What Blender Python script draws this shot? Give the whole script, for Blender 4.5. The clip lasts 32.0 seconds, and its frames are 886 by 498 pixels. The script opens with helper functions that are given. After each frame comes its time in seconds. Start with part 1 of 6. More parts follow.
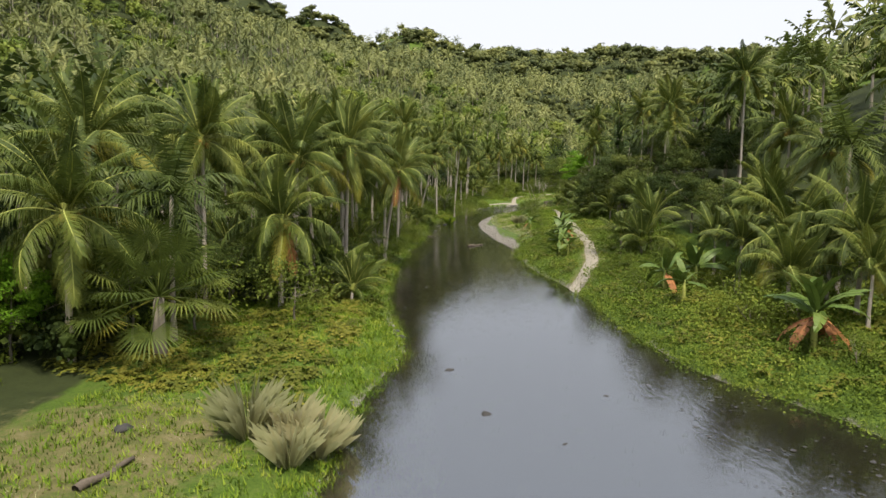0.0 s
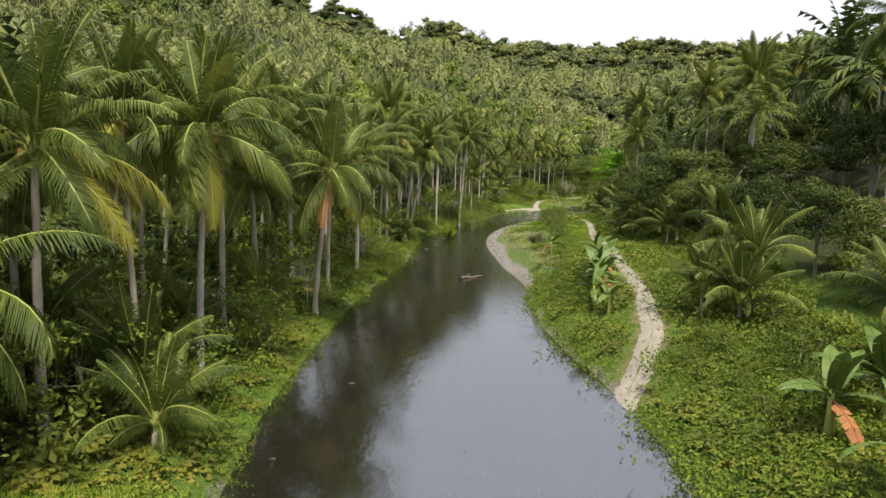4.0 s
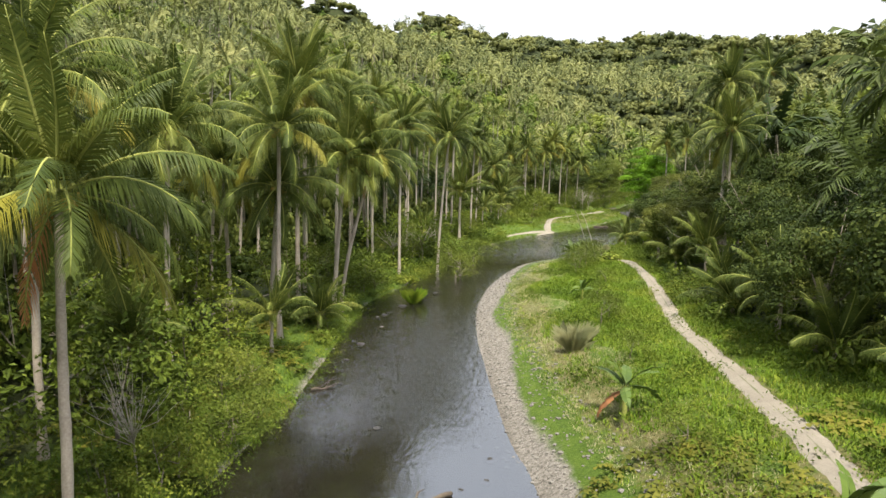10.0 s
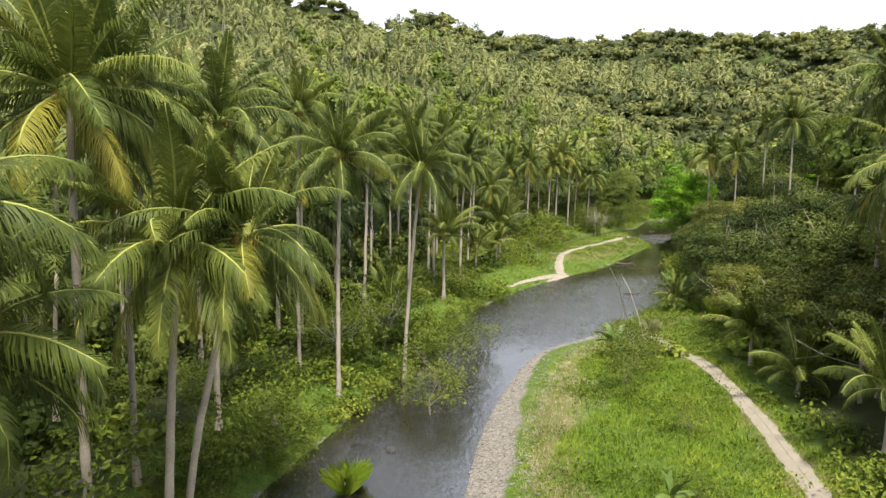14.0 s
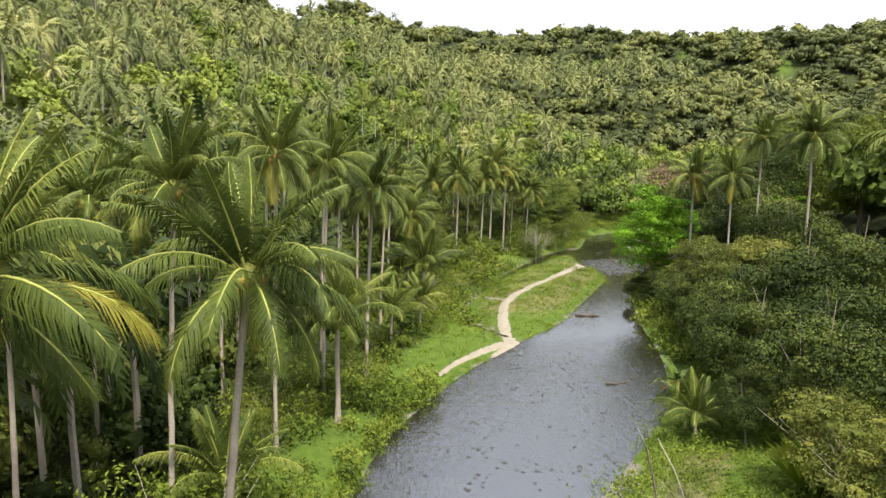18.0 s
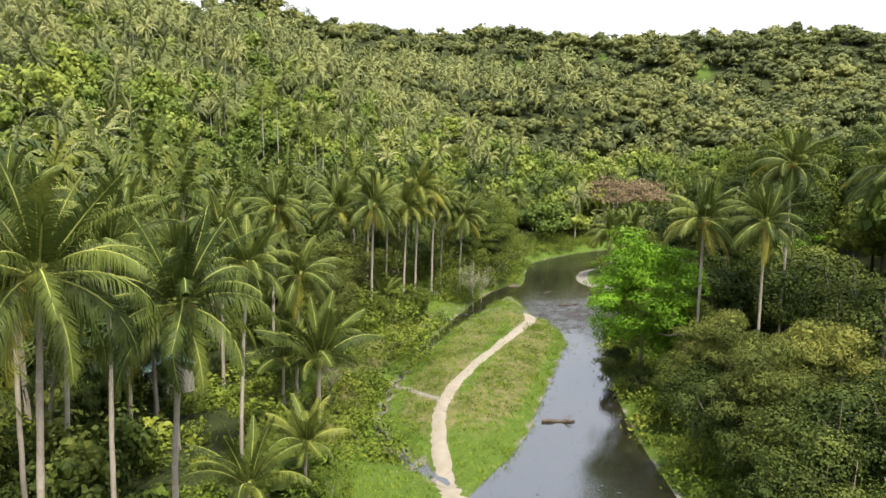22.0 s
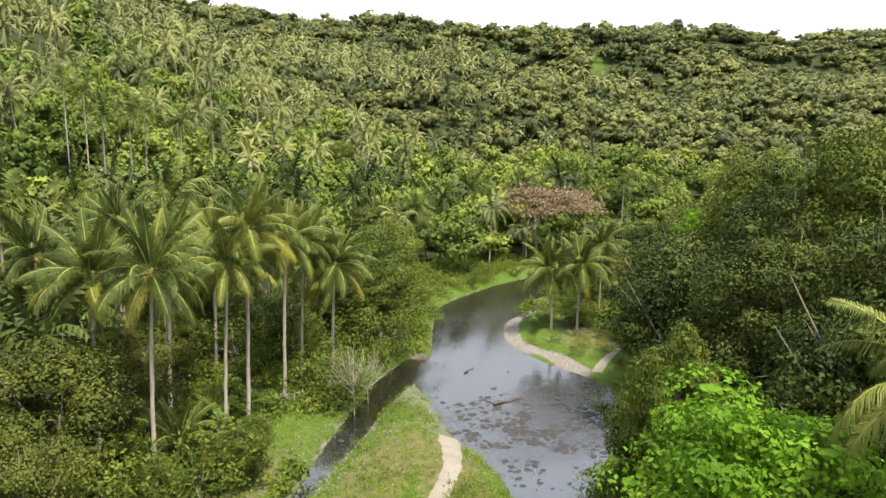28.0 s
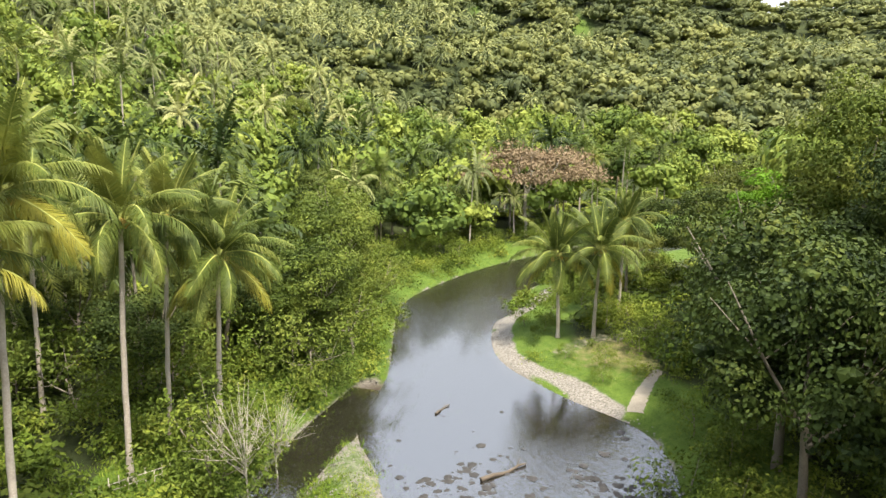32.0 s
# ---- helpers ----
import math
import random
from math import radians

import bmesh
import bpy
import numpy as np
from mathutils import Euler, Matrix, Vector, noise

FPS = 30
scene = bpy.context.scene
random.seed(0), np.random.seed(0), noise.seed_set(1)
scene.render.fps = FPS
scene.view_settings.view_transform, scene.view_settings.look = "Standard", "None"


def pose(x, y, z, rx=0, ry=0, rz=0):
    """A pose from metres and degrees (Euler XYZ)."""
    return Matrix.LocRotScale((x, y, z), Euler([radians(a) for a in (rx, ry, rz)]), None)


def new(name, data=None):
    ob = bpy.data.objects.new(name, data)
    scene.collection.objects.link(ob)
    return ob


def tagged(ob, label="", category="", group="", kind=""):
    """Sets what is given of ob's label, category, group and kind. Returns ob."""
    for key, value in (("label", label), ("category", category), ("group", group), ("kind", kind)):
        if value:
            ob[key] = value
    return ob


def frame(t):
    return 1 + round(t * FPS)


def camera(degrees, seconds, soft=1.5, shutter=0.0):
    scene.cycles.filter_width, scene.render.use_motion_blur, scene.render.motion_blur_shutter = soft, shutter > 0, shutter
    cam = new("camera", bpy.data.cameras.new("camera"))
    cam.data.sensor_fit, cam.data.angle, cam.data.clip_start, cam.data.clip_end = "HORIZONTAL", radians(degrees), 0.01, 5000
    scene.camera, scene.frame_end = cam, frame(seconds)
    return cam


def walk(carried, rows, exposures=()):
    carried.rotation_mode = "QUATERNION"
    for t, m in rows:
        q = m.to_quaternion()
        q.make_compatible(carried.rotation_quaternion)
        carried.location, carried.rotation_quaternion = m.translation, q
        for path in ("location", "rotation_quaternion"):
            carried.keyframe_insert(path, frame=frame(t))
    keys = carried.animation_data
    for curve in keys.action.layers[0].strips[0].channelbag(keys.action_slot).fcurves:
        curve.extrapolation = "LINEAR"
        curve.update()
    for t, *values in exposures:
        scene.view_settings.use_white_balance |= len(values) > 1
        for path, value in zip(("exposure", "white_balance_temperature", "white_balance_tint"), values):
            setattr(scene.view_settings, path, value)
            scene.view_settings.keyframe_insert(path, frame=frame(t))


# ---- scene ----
PATH = [
    (0.0, pose(-8.643, -14.799, 10.601, 82.734, 0.249, -2.437)),
    (0.5, pose(-7.693, -11.628, 10.601, 82.735, 0.201, -0.215)),
    (1.0, pose(-6.819, -8.416, 10.610, 82.704, 0.119, 0.095)),
    (1.5, pose(-6.073, -5.189, 10.606, 82.694, 0.033, 0.083)),
    (2.0, pose(-5.432, -1.920, 10.588, 82.672, -0.007, 0.079)),
    (2.5, pose(-4.848, 1.390, 10.563, 82.647, -0.015, 0.058)),
    (3.0, pose(-4.323, 4.720, 10.544, 82.631, -0.069, 0.018)),
    (3.5, pose(-3.850, 8.025, 10.530, 82.603, -0.164, -0.011)),
    (5.5, pose(-2.303, 20.647, 10.513, 82.577, -0.218, -0.041)),
    (6.0, pose(-2.005, 23.839, 10.558, 82.579, -0.198, -0.017)),
    (6.5, pose(-1.728, 27.048, 10.604, 82.548, -0.204, -0.032)),
    (7.0, pose(-1.440, 30.250, 10.641, 82.541, -0.216, -0.006)),
    (7.5, pose(-1.139, 33.484, 10.671, 82.551, -0.134, 0.008)),
    (8.0, pose(-0.836, 36.739, 10.704, 82.549, -0.090, 0.057)),
    (8.5, pose(-0.640, 39.963, 10.793, 82.532, -0.051, 0.029)),
    (9.0, pose(-0.430, 43.317, 11.009, 82.564, -0.026, -0.005)),
    (9.5, pose(-0.219, 46.693, 11.318, 82.608, 0.002, -0.033)),
    (10.0, pose(-0.000, 50.000, 11.696, 82.632, -0.016, 0.000)),
    (10.5, pose(0.228, 53.203, 12.123, 82.627, -0.026, -0.008)),
    (11.0, pose(0.453, 56.413, 12.555, 82.624, -0.005, -0.030)),
    (11.5, pose(0.661, 59.664, 12.965, 82.625, 0.041, -0.055)),
    (12.0, pose(0.882, 62.986, 13.361, 82.639, 0.074, -0.038)),
    (12.5, pose(1.091, 66.288, 13.746, 82.638, 0.154, -0.035)),
    (13.0, pose(1.341, 69.589, 14.137, 82.634, 0.209, -0.179)),
    (13.5, pose(1.619, 72.861, 14.516, 82.633, 0.245, -0.332)),
    (14.0, pose(1.858, 76.132, 14.882, 82.643, 0.282, -0.382)),
    (14.5, pose(2.067, 79.431, 15.245, 82.610, 0.291, -0.567)),
    (16.5, pose(2.688, 92.454, 16.770, 82.089, 0.082, -4.325)),
    (17.0, pose(2.998, 95.578, 17.163, 82.044, -0.003, -5.331)),
    (17.5, pose(3.387, 98.685, 17.553, 81.997, -0.098, -6.316)),
    (18.0, pose(3.799, 101.795, 17.942, 82.006, -0.143, -7.343)),
    (18.5, pose(4.259, 104.897, 18.303, 82.018, -0.148, -8.326)),
    (19.0, pose(4.754, 107.973, 18.637, 82.035, -0.118, -9.267)),
    (19.5, pose(5.250, 111.020, 18.973, 82.042, -0.078, -10.071)),
    (20.0, pose(5.817, 114.094, 19.340, 82.069, -0.020, -10.848)),
    (20.5, pose(6.407, 117.151, 19.717, 82.029, -0.007, -11.642)),
    (21.0, pose(7.064, 120.199, 20.095, 82.025, -0.047, -12.453)),
    (21.5, pose(7.749, 123.241, 20.464, 82.013, -0.095, -13.281)),
    (22.0, pose(8.472, 126.251, 20.808, 81.991, -0.090, -14.112)),
    (22.5, pose(9.254, 129.233, 21.111, 81.929, -0.059, -14.977)),
    (23.0, pose(10.110, 132.204, 21.387, 81.918, -0.011, -15.924)),
    (23.5, pose(10.968, 135.150, 21.638, 81.894, 0.022, -16.889)),
    (24.0, pose(11.872, 138.098, 21.881, 81.884, 0.022, -18.661)),
    (24.5, pose(12.816, 141.069, 22.108, 81.835, 0.026, -20.687)),
    (25.0, pose(13.806, 144.004, 22.297, 81.812, 0.034, -22.397)),
    (25.5, pose(14.822, 146.840, 22.421, 81.739, 0.105, -22.890)),
    (27.5, pose(19.119, 157.772, 22.515, 81.550, 0.025, -23.046)),
    (28.0, pose(20.308, 160.490, 22.513, 81.434, 0.041, -23.380)),
    (28.5, pose(21.539, 163.197, 22.496, 81.332, 0.104, -23.763)),
    (29.0, pose(22.777, 165.889, 22.435, 81.269, 0.205, -23.850)),
    (29.5, pose(24.051, 168.559, 22.267, 80.729, 0.250, -23.972)),
    (30.0, pose(25.330, 171.183, 21.939, 80.032, 0.219, -24.437)),
    (30.5, pose(26.622, 173.740, 21.451, 79.375, 0.062, -25.331)),
    (31.0, pose(27.898, 176.248, 20.838, 79.143, -0.085, -25.390)),
    (31.5, pose(29.198, 178.727, 20.143, 79.025, -0.211, -25.379)),
    (32.0, pose(30.510, 181.195, 19.421, 78.975, -0.301, -25.348)),
]
cam = camera(68.00, 32.0, 1.5)
walk(cam, PATH, [(0, 0.25), (6, 0.50), (12, 0.72), (19, 0.72), (25, 0.72), (29, 0.82), (32, 1.12)])

# ---------------------------------------------------------------- light
world = bpy.data.worlds.new("overcast_sky")
scene.world = world
world.use_nodes = True
wn, wl = world.node_tree.nodes, world.node_tree.links
wn.clear()
w_out = wn.new("ShaderNodeOutputWorld")
w_bg = wn.new("ShaderNodeBackground")
w_sky = wn.new("ShaderNodeTexSky")
w_sky.sky_type = "NISHITA"
w_sky.sun_disc = False
w_sky.sun_elevation = radians(67)
w_sky.sun_rotation = radians(165)
w_sky.dust_density = 4.0
w_mul = wn.new("ShaderNodeMix")
w_mul.data_type = "RGBA"
w_mul.inputs[0].default_value = 0.93
wl.new(w_sky.outputs[0], w_mul.inputs[6])
# a clouded sky is dimmer towards the horizon than overhead
w_dir = wn.new("ShaderNodeTexCoord")
w_xyz = wn.new("ShaderNodeSeparateXYZ")
wl.new(w_dir.outputs["Generated"], w_xyz.inputs[0])
w_rise = wn.new("ShaderNodeMapRange")
w_rise.inputs["To Min"].default_value = 0.066
w_rise.inputs["To Max"].default_value = 0.068
wl.new(w_xyz.outputs["Z"], w_rise.inputs["Value"])
w_tone = wn.new("ShaderNodeMix")
w_tone.data_type = "RGBA"
w_tone.inputs[6].default_value = (13.0, 13.1, 13.5, 1)
w_tone.inputs[7].default_value = (11.4, 12.8, 15.6, 1)
wl.new(w_xyz.outputs["Z"], w_tone.inputs[0])
wl.new(w_tone.outputs[2], w_mul.inputs[7])
wl.new(w_mul.outputs[2], w_bg.inputs[0])
wl.new(w_rise.outputs["Result"], w_bg.inputs[1])
wl.new(w_bg.outputs[0], w_out.inputs[0])

sun_data = bpy.data.lights.new("sun", "SUN")
sun_data.energy = 5.0
sun_data.angle = radians(7)
sun_data.color = (1.0, 0.93, 0.80)
sun = new("sun", sun_data)
sun.rotation_euler = (radians(23), 0, radians(15))

# ---------------------------------------------------------------- materials


def material(name):
    m = bpy.data.materials.new(name)
    m.use_nodes = True
    n = m.node_tree.nodes
    return m, n, m.node_tree.links, n["Principled BSDF"]


def ramp(nodes, stops):
    r = nodes.new("ShaderNodeValToRGB")
    el = r.color_ramp.elements
    while len(el) < len(stops):
        el.new(0.5)
    for e, (p, c) in zip(el, stops):
        e.position, e.color = p, (*c, 1)
    return r


def noise_tex(nodes, links, scale, detail=4.0, coords=None, rough=0.6):
    t = nodes.new("ShaderNodeTexNoise")
    t.inputs["Scale"].default_value = scale
    t.inputs["Detail"].default_value = detail
    t.inputs["Roughness"].default_value = rough
    if coords is not None:
        links.new(coords, t.inputs["Vector"])
    return t


def mix_rgb(nodes, links, a, b, fac, mode="MIX"):
    m = nodes.new("ShaderNodeMix")
    m.data_type = "RGBA"
    m.blend_type = mode
    for sock, v in ((m.inputs[0], fac), (m.inputs[6], a), (m.inputs[7], b)):
        if isinstance(v, (int, float)):
            sock.default_value = v
        elif isinstance(v, tuple):
            sock.default_value = (*v, 1)
        else:
            links.new(v, sock)
    return m.outputs[2]


def leaf_material(name, dark, mid, light, patch=0.06, sheen=0.12, rough=0.6, glow=0.13, single=0.22):
    """Foliage: colour by single leaf, by plant and by broad patches, with light let through."""
    m, n, l, b = material(name)
    geo = n.new("ShaderNodeNewGeometry")
    info = n.new("ShaderNodeObjectInfo")
    big = noise_tex(n, l, patch, 3, geo.outputs["Position"])
    add = n.new("ShaderNodeMath")
    add.operation = "MULTIPLY_ADD"
    l.new(geo.outputs["Random Per Island"], add.inputs[0])
    add.inputs[1].default_value = single
    mul = n.new("ShaderNodeMath")
    mul.operation = "MULTIPLY_ADD"
    l.new(info.outputs["Random"], mul.inputs[0])
    mul.inputs[1].default_value = 0.30
    sub = n.new("ShaderNodeMath")
    sub.operation = "MULTIPLY_ADD"
    l.new(big.outputs["Fac"], sub.inputs[0])
    sub.inputs[1].default_value = 0.9
    plant = noise_tex(n, l, 0.22, 2, geo.outputs["Position"])
    per = n.new("ShaderNodeMath")
    per.operation = "MULTIPLY_ADD"
    l.new(plant.outputs["Fac"], per.inputs[0])
    per.inputs[1].default_value = 0.9
    per.inputs[2].default_value = -0.72
    l.new(per.outputs[0], sub.inputs[2])
    l.new(sub.outputs[0], mul.inputs[2])
    own = n.new("ShaderNodeAttribute")
    own.attribute_name = "plant"
    each = n.new("ShaderNodeMath")
    each.operation = "MULTIPLY_ADD"
    l.new(own.outputs["Fac"], each.inputs[0])
    each.inputs[1].default_value = 0.62
    l.new(mul.outputs[0], each.inputs[2])
    l.new(each.outputs[0], add.inputs[2])
    r = ramp(n, [(p, (c[0] * 1.22, c[1], c[2] * 1.3)) for p, c in ((0.0, dark), (0.5, mid), (1.0, light))])
    l.new(add.outputs[0], r.inputs[0])
    l.new(r.outputs[0], b.inputs["Base Color"])
    b.inputs["Roughness"].default_value = rough
    b.inputs["Specular IOR Level"].default_value = sheen
    tr = n.new("ShaderNodeBsdfTranslucent")
    l.new(r.outputs[0], tr.inputs[0])
    mx = n.new("ShaderNodeMixShader")
    mx.inputs[0].default_value = glow
    l.new(b.outputs[0], mx.inputs[1])
    l.new(tr.outputs[0], mx.inputs[2])
    l.new(mx.outputs[0], n["Material Output"].inputs[0])
    return m


M_FROND = leaf_material("coconut_frond", (0.024, 0.048, 0.010), (0.076, 0.122, 0.018), (0.225, 0.275, 0.042), 0.05, 0.14, 0.5, glow=0.2)
M_FROND_OLD = leaf_material("yellowing_frond", (0.105, 0.135, 0.016), (0.195, 0.222, 0.025), (0.30, 0.305, 0.043), 0.3, 0.14, 0.5, glow=0.2)
M_FROND_DEAD = leaf_material("dead_frond", (0.12, 0.072, 0.030), (0.27, 0.145, 0.046), (0.44, 0.225, 0.060), 0.4, 0.1, 0.7)
# paler, bluer copy of coconut_frond: haze over the hill palms put into colour
M_PALM_FAR = leaf_material("hazed_far_frond", (0.088, 0.128, 0.038), (0.212, 0.275, 0.074), (0.38, 0.425, 0.135), 0.025, 0.12, 0.55, single=0.16)
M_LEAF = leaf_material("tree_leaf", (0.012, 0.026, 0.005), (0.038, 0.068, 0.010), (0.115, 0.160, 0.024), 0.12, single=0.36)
M_LEAF_BRIGHT = leaf_material("bright_leaf", (0.060, 0.150, 0.008), (0.135, 0.315, 0.015), (0.24, 0.45, 0.03), 0.15, glow=0.3)
M_LEAF_OLIVE = leaf_material("olive_leaf", (0.030, 0.050, 0.009), (0.078, 0.112, 0.016), (0.165, 0.205, 0.030), 0.15, single=0.32)
M_LEAF_BROWN = leaf_material("dry_leaf", (0.105, 0.100, 0.045), (0.20, 0.178, 0.080), (0.30, 0.26, 0.12), 0.2)
M_LEAF_FAR = leaf_material("hill_leaf", (0.032, 0.066, 0.011), (0.100, 0.168, 0.021), (0.205, 0.285, 0.040), 0.03, single=0.36)
# ridge wood, greyer and bluer than hill_leaf: distance haze put into the colour
M_LEAF_RIDGE = leaf_material("hazed_ridge_leaf", (0.048, 0.074, 0.022), (0.112, 0.150, 0.036), (0.210, 0.255, 0.058), 0.02, single=0.25)
M_LEAF_LUSH = leaf_material("lush_leaf", (0.030, 0.058, 0.008), (0.078, 0.126, 0.014), (0.16, 0.215, 0.030), 0.15, single=0.30)
M_WEED = leaf_material("weed_leaf", (0.044, 0.088, 0.008), (0.096, 0.166, 0.014), (0.180, 0.250, 0.028), 0.15, single=0.30)
M_SHRUB = leaf_material("shrub_leaf", (0.032, 0.064, 0.008), (0.090, 0.150, 0.014), (0.190, 0.255, 0.029), 0.14, single=0.30)
M_FERN = leaf_material("fern_leaf", (0.050, 0.074, 0.009), (0.108, 0.134, 0.014), (0.19, 0.20, 0.027), 0.2)
M_GRASS = leaf_material("grass_blade", (0.046, 0.105, 0.007), (0.102, 0.200, 0.011), (0.200, 0.280, 0.026), 0.12, single=0.35)
M_REED = leaf_material("dry_reed", (0.20, 0.26, 0.09), (0.34, 0.40, 0.16), (0.48, 0.50, 0.22), 0.3, glow=0.35)
M_BAMBOO = leaf_material("bamboo_leaf", (0.040, 0.064, 0.012), (0.100, 0.140, 0.022), (0.210, 0.250, 0.042), 0.2, single=0.34)
M_BANANA = leaf_material("banana_leaf", (0.045, 0.095, 0.014), (0.085, 0.155, 0.022), (0.15, 0.215, 0.04), 0.5, 0.25, 0.45)


def bark_material(name, dark, light, rings=0.0):
    m, n, l, b = material(name)
    geo = n.new("ShaderNodeNewGeometry")
    big = noise_tex(n, l, 1.1, 5, geo.outputs["Position"])
    fine = noise_tex(n, l, 14, 4, geo.outputs["Position"])
    r = ramp(n, [(0.25, dark), (0.75, light)])
    mixed = n.new("ShaderNodeMath")
    mixed.operation = "MULTIPLY_ADD"
    l.new(fine.outputs["Fac"], mixed.inputs[0])
    mixed.inputs[1].default_value = 0.5
    half = n.new("ShaderNodeMath")
    half.operation = "MULTIPLY"
    l.new(big.outputs["Fac"], half.inputs[0])
    half.inputs[1].default_value = 0.5
    l.new(half.outputs[0], mixed.inputs[2])
    l.new(mixed.outputs[0], r.inputs[0])
    l.new(r.outputs[0], b.inputs["Base Color"])
    b.inputs["Roughness"].default_value = 0.85
    bump = n.new("ShaderNodeBump")
    bump.inputs["Strength"].default_value = 0.5
    bump.inputs["Distance"].default_value = 0.03
    l.new(fine.outputs["Fac"], bump.inputs["Height"])
    l.new(bump.outputs[0], b.inputs["Normal"])
    return m


M_TRUNK = bark_material("palm_bark", (0.21, 0.175, 0.14), (0.55, 0.475, 0.395))
M_BARK = bark_material("tree_bark", (0.09, 0.075, 0.055), (0.26, 0.22, 0.17))
M_BARK_PALE = bark_material("pale_bark", (0.22, 0.19, 0.15), (0.43, 0.39, 0.32))
M_LOG = bark_material("driftwood", (0.035, 0.026, 0.018), (0.15, 0.115, 0.08))
M_RACHIS = bark_material("frond_rib", (0.19, 0.22, 0.045), (0.39, 0.39, 0.090))
M_NUT = bark_material("coconut_husk", (0.26, 0.21, 0.045), (0.50, 0.28, 0.06))
M_STONE = bark_material("river_stone", (0.065, 0.060, 0.050), (0.27, 0.245, 0.21))
M_STONE_DARK = bark_material("wet_stone", (0.014, 0.013, 0.012), (0.060, 0.054, 0.048))

# ground: a mask per vertex says grass, dry grass, gravel, dirt and shade-darkened forest floor
M_GROUND, gn, gl, gb = material("valley_ground")
g_geo = gn.new("ShaderNodeNewGeometry")
g_att = gn.new("ShaderNodeVertexColor")
g_att.layer_name = "cover"
g_sep = gn.new("ShaderNodeSeparateColor")
gl.new(g_att.outputs["Color"], g_sep.inputs[0])
g_big = noise_tex(gn, gl, 0.16, 5, g_geo.outputs["Position"])
g_mid = noise_tex(gn, gl, 1.3, 6, g_geo.outputs["Position"], 0.7)
g_fine = noise_tex(gn, gl, 9.0, 6, g_geo.outputs["Position"], 0.75)
g_cell = gn.new("ShaderNodeTexVoronoi")
g_cell.inputs["Scale"].default_value = 5.0
gl.new(g_geo.outputs["Position"], g_cell.inputs["Vector"])
g_grass = ramp(gn, [(0.3, (0.030, 0.055, 0.009)), (0.5, (0.074, 0.120, 0.014)), (0.72, (0.150, 0.185, 0.036))])
gl.new(mix_rgb(gn, gl, g_mid.outputs["Fac"], g_fine.outputs["Fac"], 0.55), g_grass.inputs[0])
g_dry = ramp(gn, [(0.3, (0.075, 0.09, 0.02)), (0.55, (0.145, 0.13, 0.05)), (0.75, (0.215, 0.175, 0.095))])
gl.new(g_mid.outputs["Fac"], g_dry.inputs[0])
g_sand = ramp(gn, [(0.15, (0.10, 0.088, 0.072)), (0.5, (0.21, 0.19, 0.16)), (0.85, (0.30, 0.272, 0.23))])
g_cell.inputs["Scale"].default_value = 11.0
g_pebble = gn.new("ShaderNodeSeparateColor")
gl.new(g_cell.outputs["Color"], g_pebble.inputs[0])
gl.new(mix_rgb(gn, gl, g_fine.outputs["Fac"], g_pebble.outputs[0], 0.6), g_sand.inputs[0])
# forest floor: green-brown litter, darkened further for the shade under the crowns
g_shaded_floor = ramp(gn, [(0.3, (0.014, 0.019, 0.006)), (0.52, (0.034, 0.044, 0.012)), (0.75, (0.062, 0.070, 0.024))])
gl.new(mix_rgb(gn, gl, g_mid.outputs["Fac"], g_fine.outputs["Fac"], 0.6), g_shaded_floor.inputs[0])


def mask(channel, soft=0.5):
    """A mask channel with an edge broken up by noise."""
    a = gn.new("ShaderNodeMath")
    a.operation = "MULTIPLY_ADD"
    gl.new(g_mid.outputs["Fac"], a.inputs[0])
    a.inputs[1].default_value = soft
    gl.new(g_sep.outputs[channel], a.inputs[2])
    c = gn.new("ShaderNodeMapRange")
    c.interpolation_type = "SMOOTHSTEP"
    c.inputs["From Min"].default_value = 0.5 + soft * 0.5 - 0.18
    c.inputs["From Max"].default_value = 0.5 + soft * 0.5 + 0.18
    gl.new(a.outputs[0], c.inputs["Value"])
    return c.outputs["Result"]


g_c = mix_rgb(gn, gl, g_grass.outputs[0], g_shaded_floor.outputs[0], mask(2, 0.8))
g_c = mix_rgb(gn, gl, g_c, g_dry.outputs[0], mask(1, 1.0))
g_c = mix_rgb(gn, gl, g_c, g_sand.outputs[0], mask(0, 0.6))
g_bed = ramp(gn, [(0.3, (0.018, 0.013, 0.008)), (0.55, (0.055, 0.042, 0.026)), (0.8, (0.12, 0.10, 0.07))])
gl.new(g_fine.outputs["Fac"], g_bed.inputs[0])
g_c = mix_rgb(gn, gl, g_bed.outputs[0], g_c, g_att.outputs["Alpha"])
gl.new(g_c, gb.inputs["Base Color"])
gb.inputs["Roughness"].default_value = 0.9
gb.inputs["Specular IOR Level"].default_value = 0.2
g_bump = gn.new("ShaderNodeBump")
g_bump.inputs["Strength"].default_value = 0.8
g_bump.inputs["Distance"].default_value = 0.12
gl.new(g_fine.outputs["Fac"], g_bump.inputs["Height"])
gl.new(g_bump.outputs[0], gb.inputs["Normal"])

M_DIRT, dn, dl, db = material("dirt_track")
d_geo = dn.new("ShaderNodeNewGeometry")
d_a = noise_tex(dn, dl, 0.9, 6, d_geo.outputs["Position"], 0.7)
d_b = noise_tex(dn, dl, 18, 5, d_geo.outputs["Position"], 0.7)
d_att = dn.new("ShaderNodeVertexColor")
d_att.layer_name = "ruts"
d_mid = dn.new("ShaderNodeMapRange")
d_mid.interpolation_type = "SMOOTHSTEP"
d_mid.inputs["From Min"].default_value = 0.95
d_mid.inputs["From Max"].default_value = 1.25
d_sum = dn.new("ShaderNodeMath")
d_sum.operation = "ADD"
